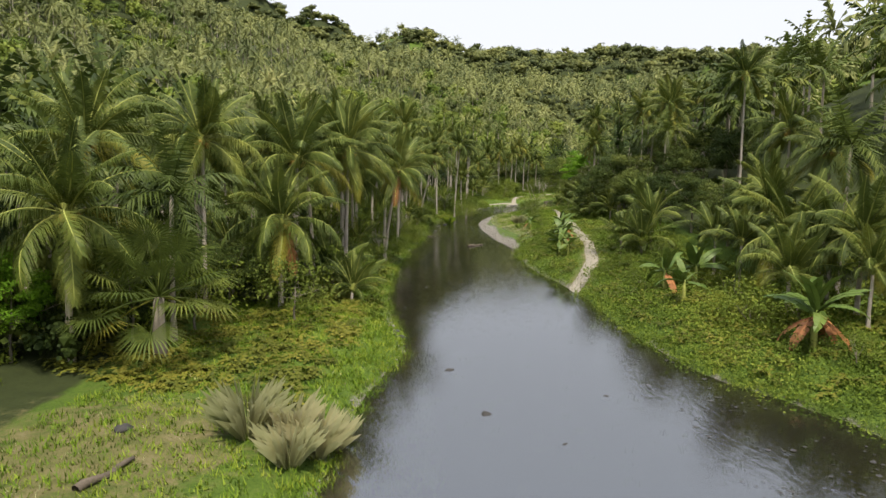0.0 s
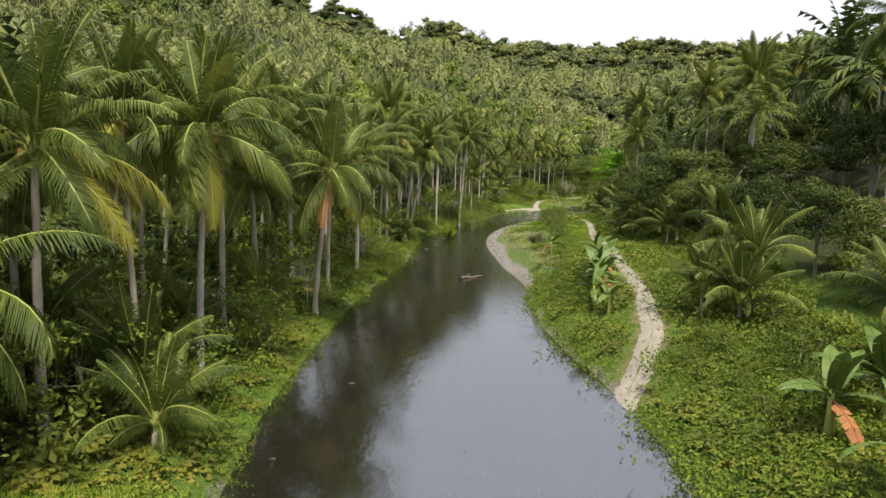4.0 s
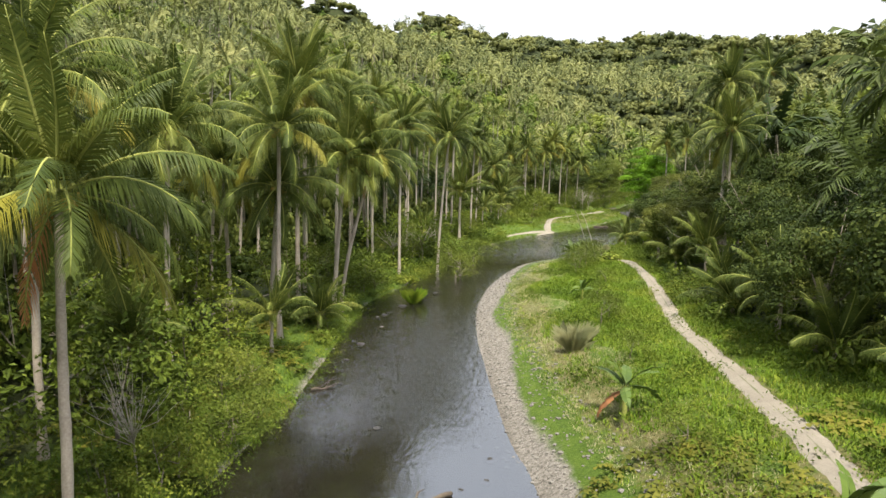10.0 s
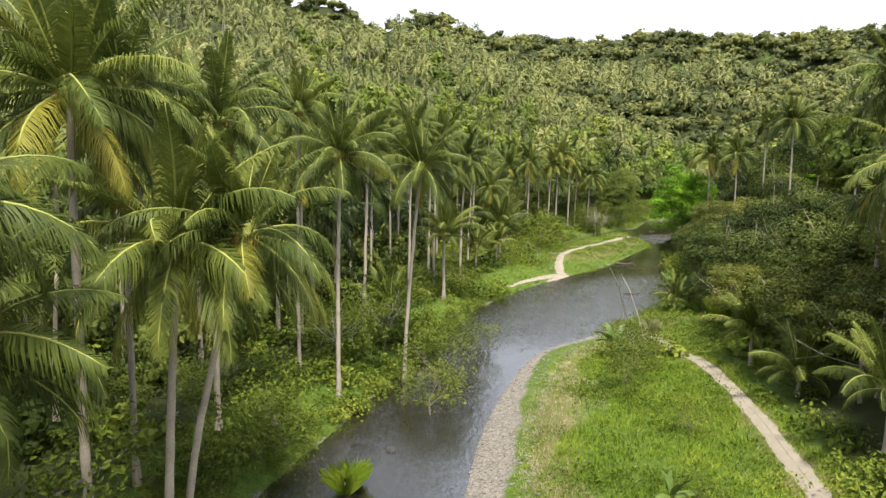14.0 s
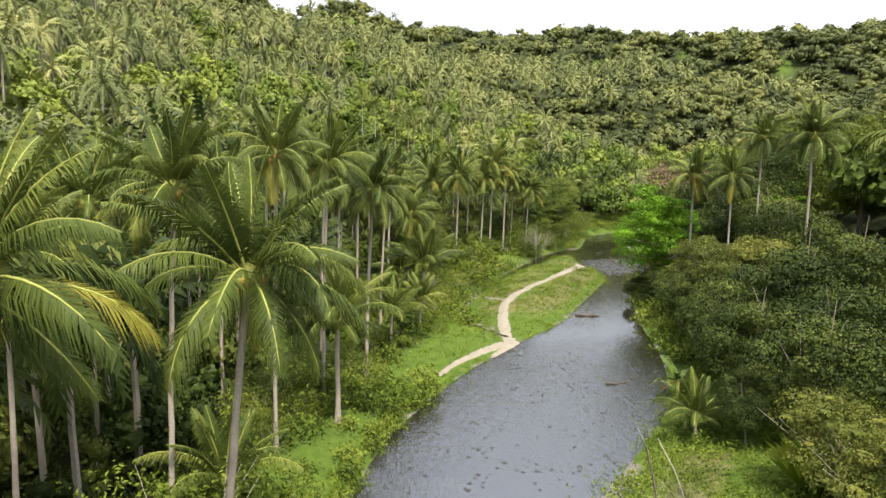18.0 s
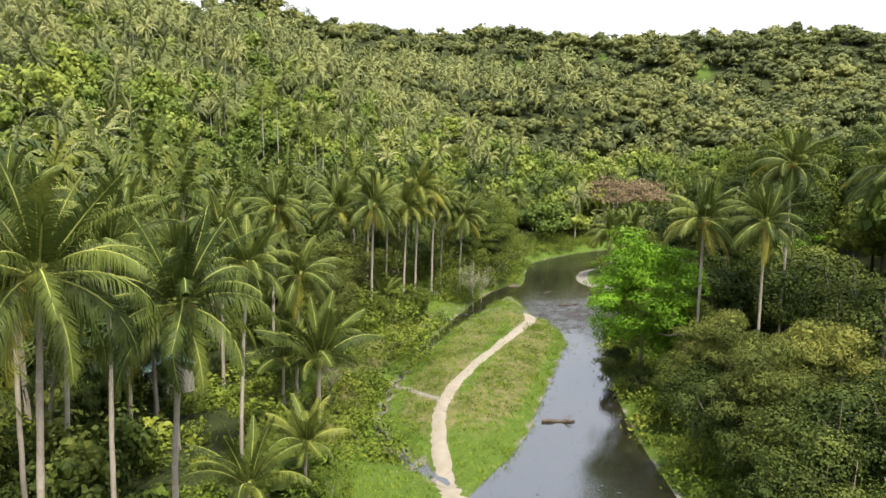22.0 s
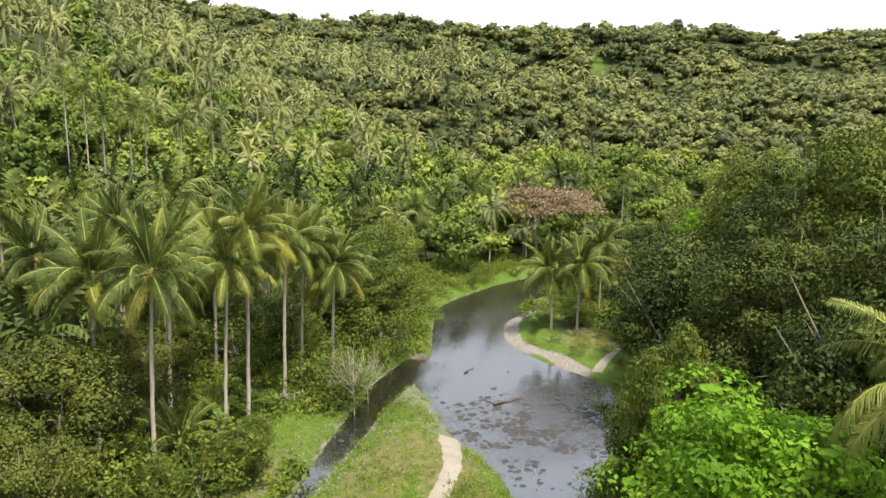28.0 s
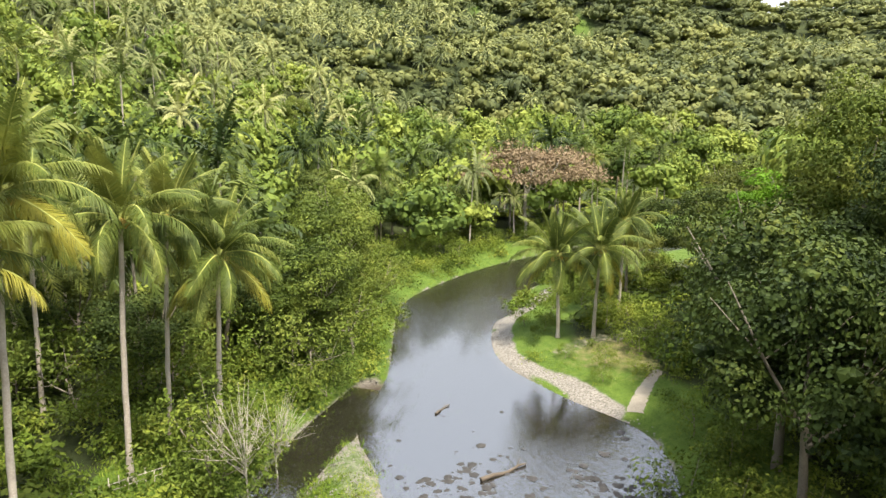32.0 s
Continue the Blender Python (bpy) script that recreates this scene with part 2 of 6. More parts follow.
dl.new(d_att.outputs["Color"], d_sum.inputs[0])
dl.new(d_a.outputs["Fac"], d_sum.inputs[1])
dl.new(d_sum.outputs[0], d_mid.inputs["Value"])
d_r = ramp(dn, [(0.25, (0.14, 0.12, 0.088)), (0.5, (0.26, 0.225, 0.172)), (0.8, (0.42, 0.37, 0.30))])
dl.new(mix_rgb(dn, dl, d_a.outputs["Color"], d_b.outputs["Color"], 0.4), d_r.inputs[0])
dl.new(mix_rgb(dn, dl, d_r.outputs[0], (0.085, 0.105, 0.025), d_mid.outputs["Result"]), db.inputs["Base Color"])
db.inputs["Roughness"].default_value = 0.95
d_bump = dn.new("ShaderNodeBump")
d_bump.inputs["Distance"].default_value = 0.05
dl.new(d_b.outputs["Fac"], d_bump.inputs["Height"])
dl.new(d_bump.outputs[0], db.inputs["Normal"])

M_FOOTPATH = bark_material("worn_soil", (0.09, 0.08, 0.065), (0.27, 0.24, 0.20))

# water: clear and brownish from above, a mirror of the sky at a low angle
M_WATER, qn, ql, qb = material("river_water")
qn.remove(qb)
q_geo = qn.new("ShaderNodeNewGeometry")
q_map = qn.new("ShaderNodeMapping")
q_map.inputs["Scale"].default_value = (1.0, 0.45, 1.0)
ql.new(q_geo.outputs["Position"], q_map.inputs["Vector"])
q_small = noise_tex(qn, ql, 2.6, 5, q_map.outputs[0], 0.65)
q_broad = noise_tex(qn, ql, 0.10, 3, q_geo.outputs["Position"])
q_att = qn.new("ShaderNodeVertexColor")
q_att.layer_name = "riffle"
q_sep = qn.new("ShaderNodeSeparateColor")
ql.new(q_att.outputs["Color"], q_sep.inputs[0])
q_amp = qn.new("ShaderNodeMapRange")
q_amp.inputs["To Min"].default_value = 0.13
q_amp.inputs["To Max"].default_value = 0.75
ql.new(q_sep.outputs[0], q_amp.inputs["Value"])
q_bump = qn.new("ShaderNodeBump")
q_bump.inputs["Distance"].default_value = 0.10
ql.new(q_small.outputs["Fac"], q_bump.inputs["Height"])
ql.new(q_amp.outputs["Result"], q_bump.inputs["Strength"])
q_gloss = qn.new("ShaderNodeBsdfGlossy")
q_gloss.inputs["Roughness"].default_value = 0.035
q_gloss.inputs["Color"].default_value = (0.93, 0.96, 1.0, 1)
ql.new(q_bump.outputs[0], q_gloss.inputs["Normal"])
q_clear = qn.new("ShaderNodeBsdfTransparent")
q_clear.inputs["Color"].default_value = (0.46, 0.40, 0.30, 1)
q_silt = qn.new("ShaderNodeBsdfDiffuse")
q_silt.inputs["Color"].default_value = (0.055, 0.048, 0.035, 1)
q_body = qn.new("ShaderNodeMixShader")
q_body.inputs[0].default_value = 0.25
ql.new(q_clear.outputs[0], q_body.inputs[1])
ql.new(q_silt.outputs[0], q_body.inputs[2])
q_fr = qn.new("ShaderNodeFresnel")
q_fr.inputs["IOR"].default_value = 3.0
ql.new(q_bump.outputs[0], q_fr.inputs["Normal"])
q_mix = qn.new("ShaderNodeMixShader")
ql.new(q_fr.outputs[0], q_mix.inputs[0])
ql.new(q_body.outputs[0], q_mix.inputs[1])
ql.new(q_gloss.outputs[0], q_mix.inputs[2])
ql.new(q_mix.outputs[0], qn["Material Output"].inputs[0])

# ---------------------------------------------------------------- plan of the valley
LEFT_BANK = [(-24, -330), (-16, -90), (-13, -30), (-12, 5), (-11, 15), (-9.5, 22), (-10.5, 30), (-11, 40), (-10.5, 55), (-9, 70), (-7.5, 82),
             (-7, 95), (-6.5, 104), (-4, 112), (-1, 122), (2, 131), (5, 141), (8, 147), (12, 153.5), (17, 160), (20, 163.5), (25, 169),
             (30, 177), (36, 187), (39.5, 193), (41, 200), (40.5, 206), (41.5, 213), (42.5, 219), (47, 226), (51, 235), (56, 245), (65, 252.5),
             (80, 260), (110, 268), (170, 276), (330, 262), (800, 150)]
RIGHT_BANK = [(0, -330), (6, -90), (11, -30), (10, 5), (8, 13), (6, 17), (5, 25), (5, 35), (4.5, 42), (3.2, 52), (3.6, 60), (4, 67), (3, 77),
              (2.4, 90), (2.6, 100), (4, 110), (6.5, 119), (10, 127), (15, 131.5), (18, 135), (23, 141), (27, 147), (31, 157), (34, 168),
              (39, 182), (45, 193), (51.5, 199.5), (56.5, 205.5), (58.8, 211), (57.3, 218), (57, 226), (61, 234), (66, 238), (74, 246), (90, 252),
              (118, 258), (180, 264), (335, 248), (800, 132)]
CREEK = [(45.5, 224.5, 2.0), (39.3, 217.8, 1.9), (33.6, 209.8, 1.5), (27.5, 200.8, 0.9), (21, 189, 0.55), (16.6, 179, 0.45), (15.8, 171, 0.55), (18.6, 164.6, 0.8)]
TRACK_RIGHT = [(4.2, 38.6, 1.1), (6.2, 42, 1.0), (8.0, 46, 0.9), (8.9, 50, 0.8), (9.8, 54.5, 0.72), (10.3, 61, 0.7), (11.3, 67.5, 0.75), (12.6, 76, 0.8), (13.7, 83, 0.8),
               (15.1, 91, 0.75), (17.2, 101, 0.75), (18.8, 109.5, 0.7), (19.8, 117.5, 0.7), (19.5, 125, 0.7), (19.3, 128.5, 0.55), (18.9, 130.6, 0.4)]
TRACK_ISLAND = [(16.5, 157.5, 1.7), (18.2, 161, 1.3), (18.4, 165, 0.9), (19.4, 171, 0.75), (21, 175.5, 0.75), (24, 181, 0.75), (29, 188, 0.75), (33.5, 193.5, 0.8), (37.6, 199, 0.9), (40, 205, 1.1)]
PATH_FORK = [(21, 175.5, 0.3), (19.6, 178.5, 0.28), (18.8, 182, 0.25), (18.2, 184.5, 0.2)]
PATH_BANK = [(17.4, 161.4, 0.45), (14.5, 158.4, 0.4), (12, 155.6, 0.35), (10, 152.6, 0.25)]
PATH_GROVE = [(-24, 60, 0.35), (-19.5, 69, 0.4), (-19, 78, 0.35), (-18, 88, 0.35), (-16, 96, 0.35), (-14, 104, 0.3), (-13, 112, 0.25)]
PATH_POOL = [(59.8, 212.8, 0.9), (61.6, 214.2, 0.8), (63.6, 215.6, 0.7), (65.6, 216.8, 0.5)]

TRACK_RIGHT = [(x, y, w * 0.74) for x, y, w in TRACK_RIGHT]
TRACK_ISLAND = [(x, y, w * 0.8) for x, y, w in TRACK_ISLAND]
PATH_POOL = [(x, y, w * 0.7) for x, y, w in PATH_POOL]
PATH_GROVE = [(x, y, w * 0.45) for x, y, w in PATH_GROVE]


def smooth_line(pts, steps=6):
    """Catmull-Rom through the points, as an array."""
    p = np.array(pts, float)
    p = np.vstack([2 * p[0] - p[1], p, 2 * p[-1] - p[-2]])
    out = []
    for i in range(1, len(p) - 2):
        for k in range(steps):
            t = k / steps
            out.append(0.5 * ((2 * p[i]) + (-p[i - 1] + p[i + 1]) * t + (2 * p[i - 1] - 5 * p[i] + 4 * p[i + 1] - p[i + 2]) * t * t
                              + (-p[i - 1] + 3 * p[i] - 3 * p[i + 1] + p[i + 2]) * t ** 3))
    out.append(p[-2])
    return np.array(out)


LINE_L, LINE_R = smooth_line(LEFT_BANK, 5), smooth_line(RIGHT_BANK, 5)
RIVER = np.vstack([LINE_L, LINE_R[::-1]])


def segment_distance(px, py, line):
    """Distance of each point to a polyline, and the value of its third column there, if it has one."""
    best = np.full(px.shape, 1e9)
    extra = np.zeros(px.shape)
    side = np.zeros(px.shape)
    for a, b in zip(line[:-1], line[1:]):
        dx, dy = b[0] - a[0], b[1] - a[1]
        t = np.clip(((px - a[0]) * dx + (py - a[1]) * dy) / (dx * dx + dy * dy + 1e-9), 0, 1)
        d = np.hypot(px - a[0] - t * dx, py - a[1] - t * dy)
        near = d < best
        best = np.where(near, d, best)
        side = np.where(near, np.sign(dx * (py - a[1]) - dy * (px - a[0])), side)
        if len(a) > 2:
            extra = np.where(near, a[2] + t * (b[2] - a[2]), extra)
    return best, extra, side


def inside(px, py, poly):
    c = np.zeros(px.shape, bool)
    for a, b in zip(poly, np.roll(poly, -1, axis=0)):
        cross = (a[1] > py) != (b[1] > py)
        c ^= cross & (px < (b[0] - a[0]) * (py - a[1]) / (b[1] - a[1] + 1e-12) + a[0])
    return c


def value_noise(px, py, size, seed):
    """Smooth random heights in -1..1 on a lattice of the given size."""
    rng = np.random.RandomState(seed)
    g = rng.uniform(-1, 1, (64, 64))
    x, y = px / size, py / size
    ix, iy = np.floor(x).astype(int), np.floor(y).astype(int)
    fx, fy = x - ix, y - iy
    fx, fy = fx * fx * (3 - 2 * fx), fy * fy * (3 - 2 * fy)
    a, b = g[ix % 64, iy % 64], g[(ix + 1) % 64, iy % 64]
    c, d = g[ix % 64, (iy + 1) % 64], g[(ix + 1) % 64, (iy + 1) % 64]
    return (a * (1 - fx) + b * fx) * (1 - fy) + (c * (1 - fx) + d * fx) * fy


def ramp_up(d, start, soft):
    """0 before start, rising one to one after it, rounded over soft metres."""
    u = np.clip((d - start) / soft, 0, None)
    return np.where(u < 1, 0.5 * u * u * soft, (u - 0.5) * soft)


CREEK_LINE = smooth_line(CREEK, 6)


def lie(px, py):
    """Height of the ground, distance from the water's edge (negative in the water) and side of the river (1: left bank)."""
    px, py = np.asarray(px, float), np.asarray(py, float)
    dl, _, _ = segment_distance(px, py, LINE_L)
    dr, _, _ = segment_distance(px, py, LINE_R)
    wet = inside(px, py, RIVER)
    left = dl < dr
    d = np.where(left, dl, dr)
    edge = np.where(wet, -np.minimum(dl, dr), d)
    cd, cw, _ = segment_distance(px, py, CREEK_LINE)
    edge = np.minimum(edge, np.where(cd - cw < edge, cd - cw, edge))
    n1 = value_noise(px, py, 7.0, 1) * 0.25 + value_noise(px, py, 2.6, 2) * 0.10
    n2 = value_noise(px, py, 46, 3)
    n3 = value_noise(px, py, 130, 4)
    n4 = value_noise(px, py, 300, 5)
    # banks: low on the gravel side, a short steep step elsewhere
    lift = np.where(left, 1.2, np.interp(py, [20, 38, 50, 64, 77, 90, 116, 140], [1.3, 1.2, 2.6, 3.6, 2.7, 1.7, 1.2, 1.0]))
    reach = np.where(left, 2.2, np.interp(py, [36, 50, 70, 90, 120], [2.4, 3.6, 3.8, 4.0, 4.0]))
    bank = lift * (1 - np.exp(-np.clip(edge, 0, None) / reach)) + n1 * np.clip(edge / 3, 0, 1)
    far = np.clip((d - 25) / 150, 0, 1)
    # left: a broad grove, then the long hillside; right: a narrow flat under a steep bank
    hill_l = ramp_up(d, np.interp(py, [0, 120, 220, 300], [34, 36, 30, 24]), 60) * np.interp(px, [-300, -60, 60, 300, 600], [0.66, 0.42, 0.31, 0.32, 0.38])
    hill_r = ramp_up(d, np.interp(py, [60, 130, 150], [11, 16, 7]) + 2 * n2, 12) * 0.42
    top_l, top_r = np.interp(px, [-420, -60], [300, 185]) + 26 * n4, 135 + 26 * n4
    hill_l = top_l * (1 - np.exp(-hill_l / top_l * 1.15))
    hill_r = top_r * (1 - np.exp(-hill_r / top_r * 1.15))
    h = np.where(left, hill_l, hill_r) * (1 + 0.20 * n3 * far) + far * (6 * n2 + 16 * n3)
    bed = -0.55 * (1 - np.exp(np.clip(edge, None, 0) / 1.5)) + 0.10 * n1
    z = np.where(edge < 0, bed, bank + h)
    return z, edge, left


# ---------------------------------------------------------------- mesh helpers
def fast_mesh(name, v, tris, mat, smooth=True):
    v, tris = np.asarray(v, np.float32), np.asarray(tris, np.int32)
    me = bpy.data.meshes.new(name)
    me.vertices.add(len(v))
    me.vertices.foreach_set("co", v.ravel())
    me.loops.add(len(tris) * 3)
    me.loops.foreach_set("vertex_index", tris.ravel())
    me.polygons.add(len(tris))
    me.polygons.foreach_set("loop_start", np.arange(0, len(tris) * 3, 3, dtype=np.int32))
    me.polygons.foreach_set("use_smooth", np.full(len(tris), smooth))
    me.materials.append(mat)
    me.update(calc_edges=True)
    return me


class Shape:
    """Collects vertices and triangles."""

    def __init__(self):
        self.v, self.f, self.n = [], [], 0

    def add(self, v, f):
        self.v.append(np.asarray(v, float).reshape(-1, 3))
        self.f.append(np.asarray(f, int).reshape(-1, 3) + self.n)
        self.n += len(self.v[-1])

    def arrays(self):
        return np.vstack(self.v), np.vstack(self.f)

    def mesh(self, name, mat, smooth=True):
        return fast_mesh(name, *self.arrays(), mat, smooth)


def tube(shape, pts, radii, sides=6):
    """A round tapering rod along points."""
    pts, rings = [Vector(p) for p in pts], []
    for i, p in enumerate(pts):
        d = (pts[min(i + 1, len(pts) - 1)] - pts[max(i - 1, 0)]).normalized()
        u = d.orthogonal().normalized() if abs(d.z) < 0.9 else d.cross(Vector((0, 1, 0))).normalized()
        w = d.cross(u)
        rings.append([p + radii[i] * (math.cos(a) * u + math.sin(a) * w) for a in [2 * math.pi * k / sides for k in range(sides)]])
    v = [q for r in rings for q in r] + [pts[-1]]
    f = []
    for i in range(len(pts) - 1):
        for k in range(sides):
            a, b = i * sides + k, i * sides + (k + 1) % sides
            f += [(a, b, b + sides), (a, b + sides, a + sides)]
    last = (len(pts) - 1) * sides
    f += [(last + k, last + (k + 1) % sides, len(v) - 1) for k in range(sides)]
    shape.add([tuple(q) for q in v], f)


def part(name, me, parent, m=None, label=""):
    ob = new(name, me)
    ob.parent = parent
    if m is not None:
        ob.matrix_basis = m
    return tagged(ob, label)


def replicate(v, f, mats):
    """The same small shape at many poses, as one set of arrays."""
    v, f, mats = np.asarray(v), np.asarray(f), np.asarray(mats)
    hv = np.hstack([v, np.ones((len(v), 1))])
    allv = np.einsum("nij,kj->nki", mats[:, :3, :], hv).reshape(-1, 3)
    allf = (f[None] + (np.arange(len(mats)) * len(v))[:, None, None]).reshape(-1, 3)
    return allv, allf


def placing(x, y, z, turn, scale, tall=1.0, tilt=0.0):
    """A 4 x 4 array: turned, leaned a little, scaled and set down."""
    m = Matrix.LocRotScale((x, y, z), Euler((tilt * math.cos(turn * 3), tilt * math.sin(turn * 3), turn)), (scale, scale, scale * tall))
    return np.array(m)


# ---------------------------------------------------------------- ground, water, tracks
def spaced(lo, hi, a, b, step, grow=1.13):
    """Coordinates close together between a and b and ever wider out to lo and hi."""
    mid = list(np.arange(a, b + 1e-6, step))
    s, x = step, a
    out = []
    while x > lo:
        s *= grow
        x -= s
        out.append(x)
    up, s, x = [], step, mid[-1]
    while x < hi:
        s *= grow
        x += s
        up.append(x)
    return np.array(out[::-1] + mid + up)


gx, gy = spaced(-1700, 1700, -30, 88, 0.95, 1.095), spaced(-900, 2300, -20, 266, 0.95, 1.095)
GX, GY = np.meshgrid(gx, gy)
gz, g_edge, g_left = lie(GX.ravel(), GY.ravel())
nx, ny = len(gx), len(gy)
idx = np.arange(nx * ny).reshape(ny, nx)
quads = np.stack([idx[:-1, :-1], idx[:-1, 1:], idx[1:, 1:], idx[1:, :-1]], -1).reshape(-1, 4)
tris = np.vstack([quads[:, [0, 1, 2]], quads[:, [0, 2, 3]]])
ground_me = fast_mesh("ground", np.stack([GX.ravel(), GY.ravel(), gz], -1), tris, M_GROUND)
ground = tagged(new("ground", ground_me), "green valley floor rising to palm-covered hillsides", "ground", kind="structure")


G_Z, G_E, G_L = gz.reshape(ny, nx), g_edge.reshape(ny, nx), g_left.reshape(ny, nx)
G_CLEAR = np.full(nx * ny, 1e9)
near_ground = (np.abs(GX.ravel() - 30) < 90) & (np.abs(GY.ravel() - 125) < 170)
for lane in (TRACK_RIGHT, TRACK_ISLAND, PATH_FORK, PATH_BANK, PATH_POOL, PATH_GROVE):
    lane_d, lane_w, _ = segment_distance(GX.ravel()[near_ground], GY.ravel()[near_ground], np.array(lane, float))
    G_CLEAR[near_ground] = np.minimum(G_CLEAR[near_ground], lane_d - lane_w)
G_CLEAR = G_CLEAR.reshape(ny, nx)
G_SIDE = np.zeros(nx * ny)
G_SIDE[near_ground] = segment_distance(GX.ravel()[near_ground], GY.ravel()[near_ground], CREEK_LINE)[2]
G_SIDE = G_SIDE.reshape(ny, nx)


def at_spot(grid, x, y):
    """A value of the ground's grid, between its corners."""
    i = min(max(int(np.searchsorted(gx, x)) - 1, 0), nx - 2)
    j = min(max(int(np.searchsorted(gy, y)) - 1, 0), ny - 2)
    u, v = (x - gx[i]) / (gx[i + 1] - gx[i]), (y - gy[j]) / (gy[j + 1] - gy[j])
    return float((grid[j, i] * (1 - u) + grid[j, i + 1] * u) * (1 - v) + (grid[j + 1, i] * (1 - u) + grid[j + 1, i + 1] * u) * v)


def height(x, y):
    return at_spot(G_Z, x, y)


def shore(x, y):
    """Distance from the water's edge, and whether it is the left bank."""
    return at_spot(G_E, x, y), bool(G_L[min(int(np.searchsorted(gy, y)), ny - 1), min(int(np.searchsorted(gx, x)), nx - 1)])


def band(v, a, b, soft):
    """1 between a and b, fading over soft."""
    return np.clip((v - a) / soft, 0, 1) * np.clip((b - v) / soft, 0, 1)


fx, fy = GX.ravel(), GY.ravel()
gravel = np.clip(1.2 - np.abs(g_edge) / 0.9, 0, 1) * np.where(value_noise(fx, fy, 11, 17) > 0.25, 0.5, 0.1) * np.where(g_left & (fy > 32), 0.3, 1.0) * np.where(~g_left & (fy > 134) & (fy < 205), 0.1, 1.0)
right_bar = (~g_left) & (fy > 66) & (fy < 136)
gravel = np.maximum(gravel, right_bar * np.clip((np.interp(fy, [66, 78, 92, 116, 130], [0.2, 1.1, 2.1, 2.5, 1.7]) + value_noise(fx, fy, 9, 11) * 0.8 - g_edge) / 0.8, 0, 1))
gravel = np.maximum(gravel, (g_edge < 0) * 0.75)
isl_d, _, _ = segment_distance(fx, fy, smooth_line([(40.2, 217, 0), (40.3, 211, 0), (40, 204, 0)], 4))
gravel = np.maximum(gravel, np.clip((2.4 - isl_d) / 1.2, 0, 1) * 0.5)
bar_d, _, _ = segment_distance(fx, fy, smooth_line([(59, 214, 0), (58.5, 220, 0), (58, 226, 0), (62, 233.5, 0), (68, 238, 0), (75, 243, 0)], 4))
gravel = np.maximum(gravel, np.clip((1.15 - bar_d) / 0.6, 0, 1))
pat_d, _, _ = segment_distance(fx, fy, np.array([(62, 224, 0), (66, 225, 0), (69, 222.5, 0)]))
gravel = np.maximum(gravel, np.clip((1.6 - pat_d) / 0.8, 0, 1) * 0.45)
dry = right_bar * band(g_edge, 1.5, 6.5, 2.0) * 0.75 + band(fy, 164, 214, 10) * g_left * band(g_edge, 0.2, 7, 1.5) * 0.66
dry = np.maximum(dry, np.clip(1 - np.hypot(fx + 19.5, fy - 7) / 9, 0, 1) * 1.0)
track_d, _, _ = segment_distance(fx, fy, np.array(TRACK_RIGHT))
dry = np.maximum(dry, np.clip(1.2 - np.hypot(fx - 65, (fy - 221) * 0.8) / 7, 0, 1) * 0.6)
dry = np.maximum(dry, np.clip(1.3 - track_d / 1.9, 0, 1) * 0.62)
# forest floor with its painted shade: under the grove and between hill crowns
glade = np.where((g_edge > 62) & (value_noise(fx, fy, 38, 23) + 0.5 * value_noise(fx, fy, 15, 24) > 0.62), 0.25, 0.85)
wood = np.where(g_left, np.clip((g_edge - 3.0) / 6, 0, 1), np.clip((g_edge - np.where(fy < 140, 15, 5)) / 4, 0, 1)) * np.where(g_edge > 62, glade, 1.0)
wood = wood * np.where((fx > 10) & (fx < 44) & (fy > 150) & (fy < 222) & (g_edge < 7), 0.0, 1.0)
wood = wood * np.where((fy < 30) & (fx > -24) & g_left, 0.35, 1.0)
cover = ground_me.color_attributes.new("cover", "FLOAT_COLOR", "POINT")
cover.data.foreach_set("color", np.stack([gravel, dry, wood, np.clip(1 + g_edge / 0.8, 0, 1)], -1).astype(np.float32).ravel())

# water surface: strips across the river, with its riffles marked
sheet = bmesh.new()
ww = [sheet.verts.new((x, y, 0.0)) for x, y in RIVER]
bmesh.ops.triangulate(sheet, faces=[sheet.faces.new(ww)])
water_me = bpy.data.meshes.new("water")
bmesh.ops.subdivide_edges(sheet, edges=[e for e in sheet.edges if e.calc_length() > 6], cuts=3, use_grid_fill=True)
bmesh.ops.triangulate(sheet, faces=sheet.faces[:])
bmesh.ops.recalc_face_normals(sheet, faces=sheet.faces[:])
if sum(f.normal.z for f in sheet.faces) < 0:
    bmesh.ops.reverse_faces(sheet, faces=sheet.faces[:])
sheet.to_mesh(water_me)
sheet.free()
water_me.materials.append(M_WATER)
wco = np.zeros(len(water_me.vertices) * 3)
water_me.vertices.foreach_get("co", wco)
wco = wco.reshape(-1, 3)
riffle = np.maximum.reduce([0.5 * band(wco[:, 1], 72, 128, 16), 1.0 * band(wco[:, 1], 126, 164, 10), 1.0 * band(wco[:, 1], 196, 214, 5), 0.8 * band(wco[:, 1], 232, 262, 8)])
rc = water_me.color_attributes.new("riffle", "FLOAT_COLOR", "POINT")
rc.data.foreach_set("color", np.stack([riffle, riffle, riffle, np.ones(len(wco))], -1).astype(np.float32).ravel())
water = tagged(new("water", water_me), "shallow brown river reflecting a white sky", "water", kind="structure")


